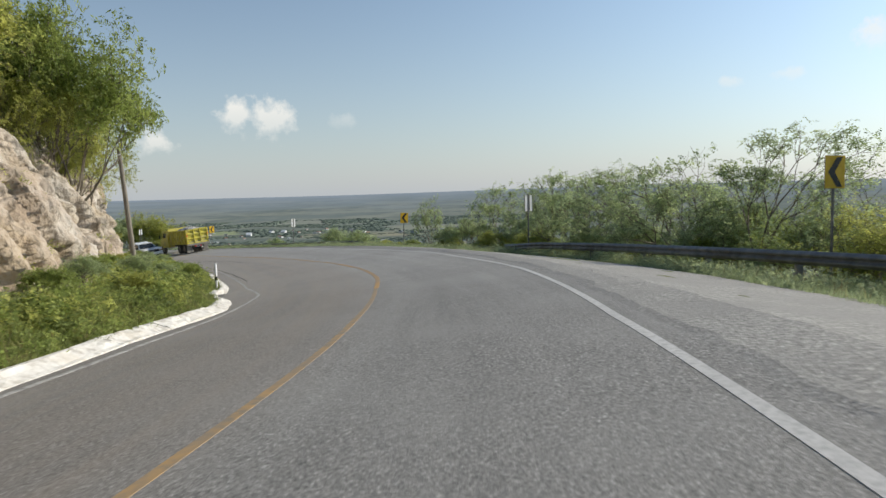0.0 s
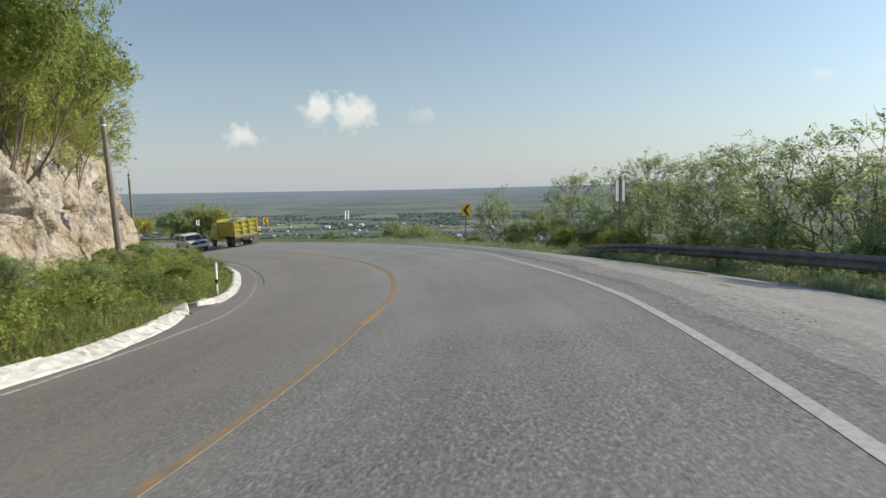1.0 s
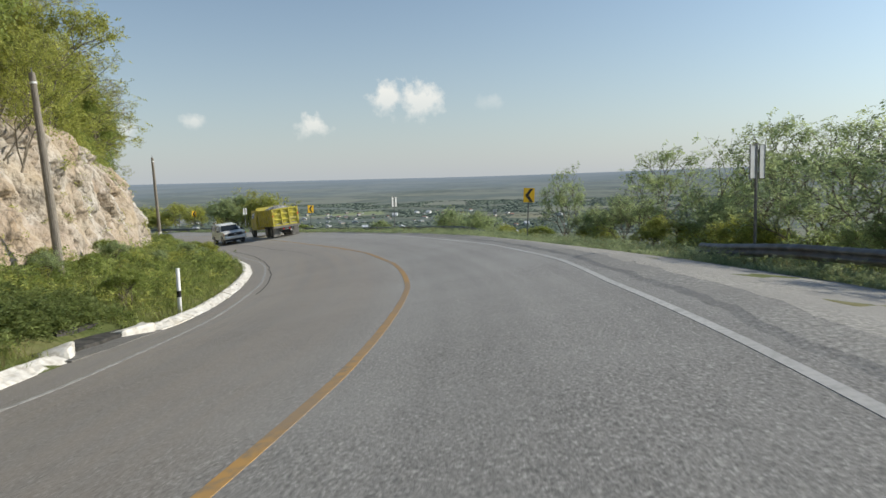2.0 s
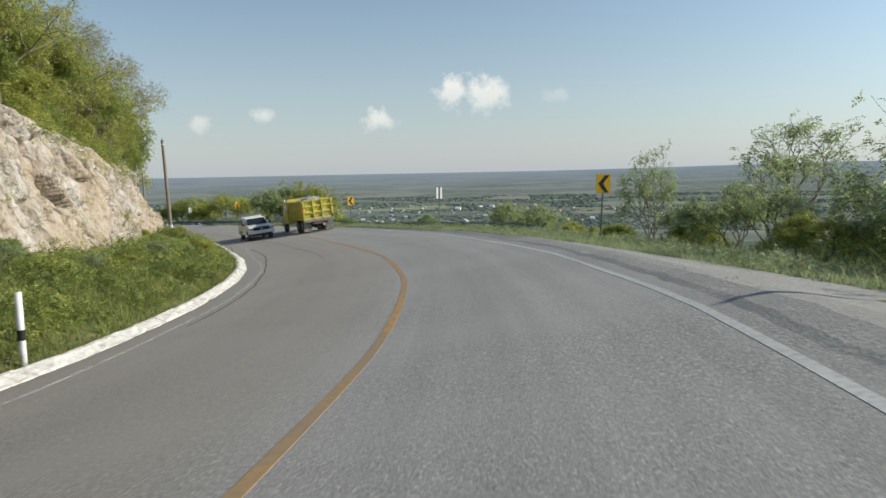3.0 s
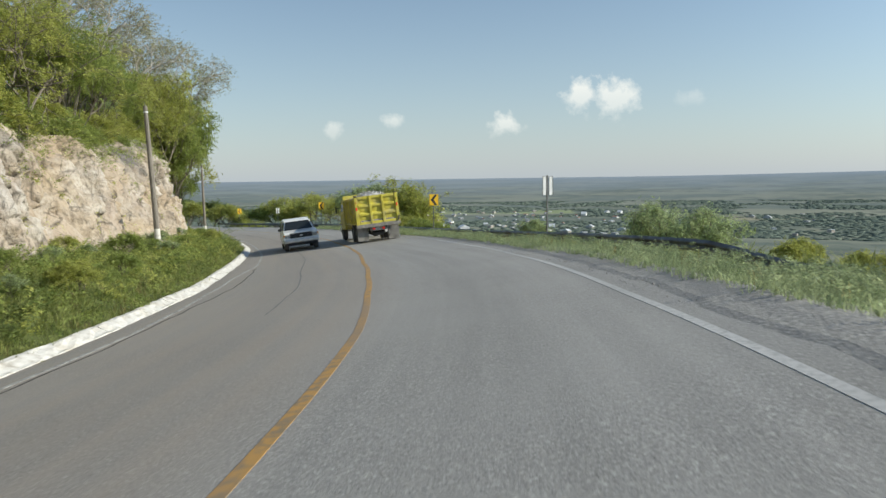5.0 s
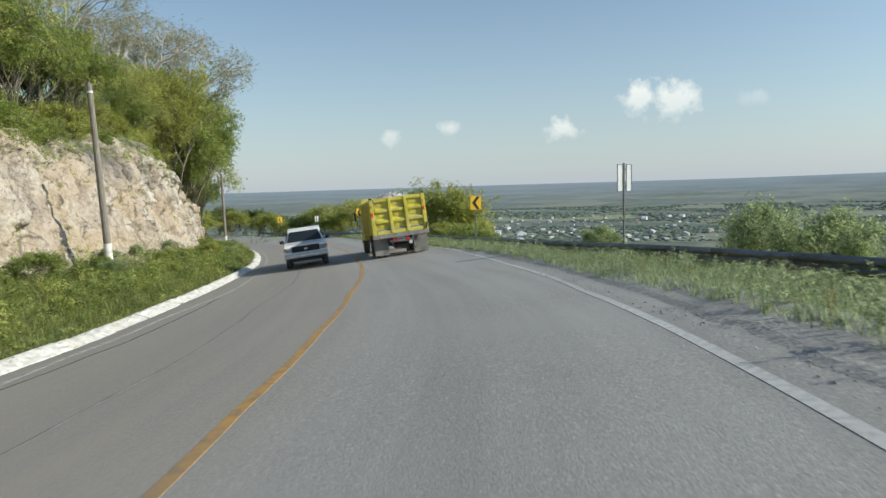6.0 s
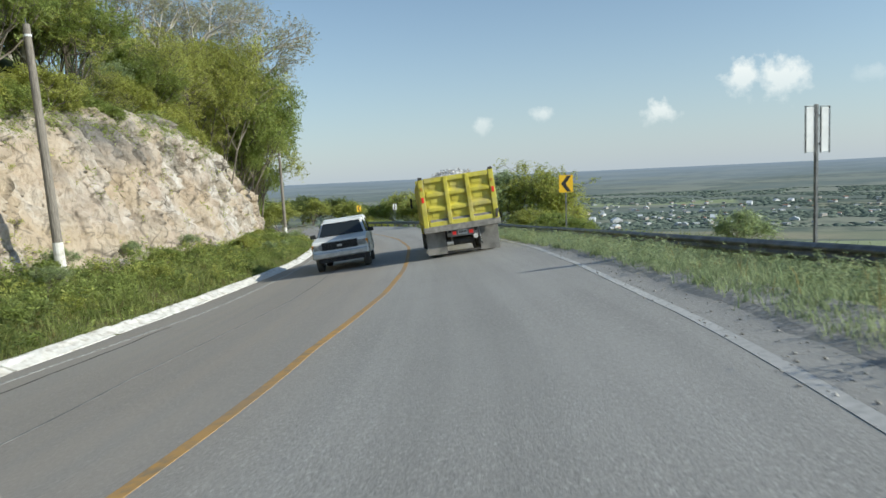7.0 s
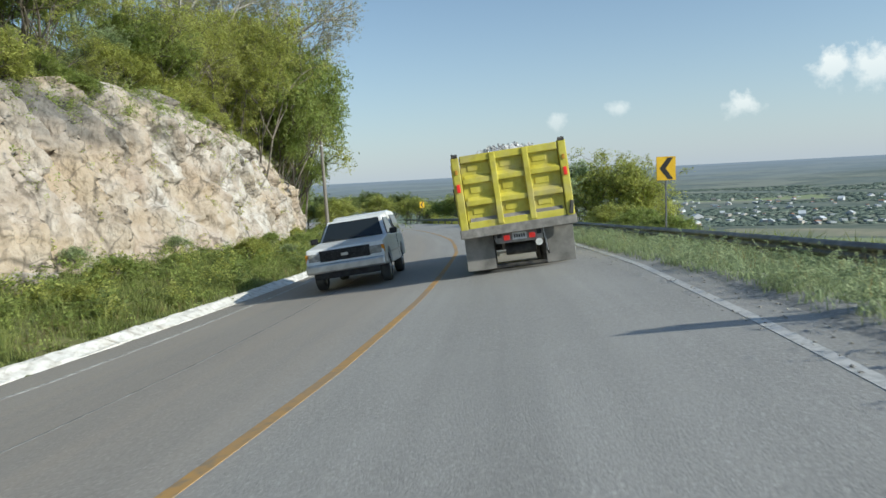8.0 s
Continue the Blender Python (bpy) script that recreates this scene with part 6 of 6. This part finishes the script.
M_ROOF_B = shade("clay roof", [(0.35, (0.26, 0.15, 0.10)), (0.65, (0.36, 0.22, 0.16))], scale=0.5, rough=0.9, obrand=0.2)
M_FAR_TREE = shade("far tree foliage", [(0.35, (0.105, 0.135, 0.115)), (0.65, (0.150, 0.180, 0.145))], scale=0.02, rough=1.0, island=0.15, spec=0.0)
M_DARK_OPENING = material("dark opening", (0.03, 0.035, 0.04), 0.3)


def house_model(w, d, h, pitched, wall, roof):
    ob = new("house")
    part("wall", box(bmesh.new(), (w, d, h), pose(0, 0, h / 2 - 0.5)), wall, ob)
    if pitched:
        bm = slab([(-w / 2 - 0.5, h - 0.5), (w / 2 + 0.5, h - 0.5), (0, h + w * 0.22)], -d / 2 - 0.4, d / 2 + 0.4)
    else:
        bm = box(bmesh.new(), (w + 0.5, d + 0.5, 0.35), pose(0, 0, h - 0.35))
    part("roof", bm, roof, ob)
    for k in (-1, 1):
        part("window", box(bmesh.new(), (w * 0.16, 0.1, 1.2), pose(k * w * 0.27, -d / 2 - 0.02, 1.4)), M_DARK_OPENING, ob)
    part("door", box(bmesh.new(), (1.1, 0.1, 2.1), pose(0, -d / 2 - 0.02, 0.6)), M_DARK_OPENING, ob)
    return ob


HOUSES = [house_model(9, 11, 4.0, False, M_WALL_A, M_ROOF_A), house_model(8, 9, 4.2, True, M_WALL_A, M_ROOF_B), house_model(14, 9, 4.5, True, M_WALL_B, M_ROOF_A),
          house_model(10, 8, 6.8, False, M_WALL_B, M_ROOF_A), house_model(22, 12, 5.5, True, M_WALL_A, M_ROOF_A)]
HOUSE_LABELS = ["low white flat-roofed house in the valley town", "small white house with a clay roof in the town", "long painted house with a pale sheet roof", "two-storey painted house with flat roof", "large white shed with a pale sheet roof"]


def plain_spot(az, dist):
    x, y = -6 - dist * math.sin(radians(az)), 67 + dist * math.cos(radians(az))
    return x, y, float(ground_height(np.array([x]), np.array([y]))[0])


hr = np.random.default_rng(12)
for k in range(150):
    az, dist = hr.normal(8.5, 8.5), 900 + 640 * hr.random() ** 1.2
    x, y, z = plain_spot(az, dist)
    size = hr.uniform(0.42, 0.75)
    j = int(hr.choice(5, p=[0.36, 0.22, 0.18, 0.16, 0.08]))
    ob = copy_thing(HOUSES[j], pose(x, y, z, 0, 0, hr.uniform(0, 360)) @ Matrix.Diagonal((size, size, size, 1)))
    tagged(ob, HOUSE_LABELS[j], "house", "houses of the town")
for ob in HOUSES:
    for o in (*ob.children_recursive, ob):
        bpy.data.objects.remove(o)


def far_woods(name, count, seed, az0, az1, d0, d1, size, label, patch):
    """Low-poly tree clumps far below, as one object."""
    r = np.random.default_rng(seed)
    ico = bmesh.new()
    bmesh.ops.create_icosphere(ico, subdivisions=1, radius=1)
    bv = np.array([v.co[:] for v in ico.verts])
    bf = np.array([[v.index for v in f.verts] for f in ico.faces])
    ico.free()
    az, d = r.uniform(az0, az1, count * 3), d0 + (d1 - d0) * r.random(count * 3) ** 1.25
    x, y = -6 - d * np.sin(np.radians(az)), 67 + d * np.cos(np.radians(az))
    keep = np.array([noise.noise((a / 140, b / 140, seed)) > 0.02 + 0.3 * patch * q for a, b, q in zip(x, y, r.uniform(-1, 1, len(x)))])
    x, y, d = x[keep][:count], y[keep][:count], d[keep][:count]
    z = ground_height(x, y)
    sz = size * r.uniform(0.5, 1.4, len(x)) * (0.7 + d / 2500)
    v = bv[None] * (sz[:, None, None] * r.uniform(0.7, 1.2, (len(x), len(bv), 1))) * np.array([1.6, 1.6, 0.32])
    v = v + np.stack([x, y, z + sz * 0.02], 1)[:, None]
    f = bf[None] + (np.arange(len(x)) * len(bv))[:, None, None]
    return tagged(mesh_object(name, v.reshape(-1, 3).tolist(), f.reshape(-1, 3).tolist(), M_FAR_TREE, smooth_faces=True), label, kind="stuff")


def field(x0, y0, x1, y1, turn, mat, label, lift=0.5):
    """A worked field, a slightly swelling sheet on the plain with an uneven edge."""
    cx, cy, hw, hd = (x0 + x1) / 2, (y0 + y1) / 2, (x1 - x0) / 2, (y1 - y0) / 2
    ca, sa_ = math.cos(radians(turn)), math.sin(radians(turn))
    v, k = [], 14
    for j in range(k + 1):
        for i in range(k + 1):
            u, w = 2 * i / k - 1, 2 * j / k - 1
            px, py = hw * u * (1 + 0.10 * noise.noise((w * 2, cx, 1.0))), hd * w * (1 + 0.15 * noise.noise((u * 2, cy, 2.0)))
            edge = max(abs(u), abs(w)) > 0.99
            v.append((cx + ca * px - sa_ * py, cy + sa_ * px + ca * py, (-0.5 if edge else lift + 0.2 * noise.noise((px / 20, py / 20, 3.0)))))
    lying = ground_height(np.array([q[0] for q in v]), np.array([q[1] for q in v]))
    v = [(a, b, c + float(g)) for (a, b, c), g in zip(v, lying)]
    f = [(j * (k + 1) + i, j * (k + 1) + i + 1, (j + 1) * (k + 1) + i + 1, (j + 1) * (k + 1) + i) for j in range(k) for i in range(k)]
    return tagged(mesh_object("field", v, f, mat, smooth_faces=True), label, kind="structure")


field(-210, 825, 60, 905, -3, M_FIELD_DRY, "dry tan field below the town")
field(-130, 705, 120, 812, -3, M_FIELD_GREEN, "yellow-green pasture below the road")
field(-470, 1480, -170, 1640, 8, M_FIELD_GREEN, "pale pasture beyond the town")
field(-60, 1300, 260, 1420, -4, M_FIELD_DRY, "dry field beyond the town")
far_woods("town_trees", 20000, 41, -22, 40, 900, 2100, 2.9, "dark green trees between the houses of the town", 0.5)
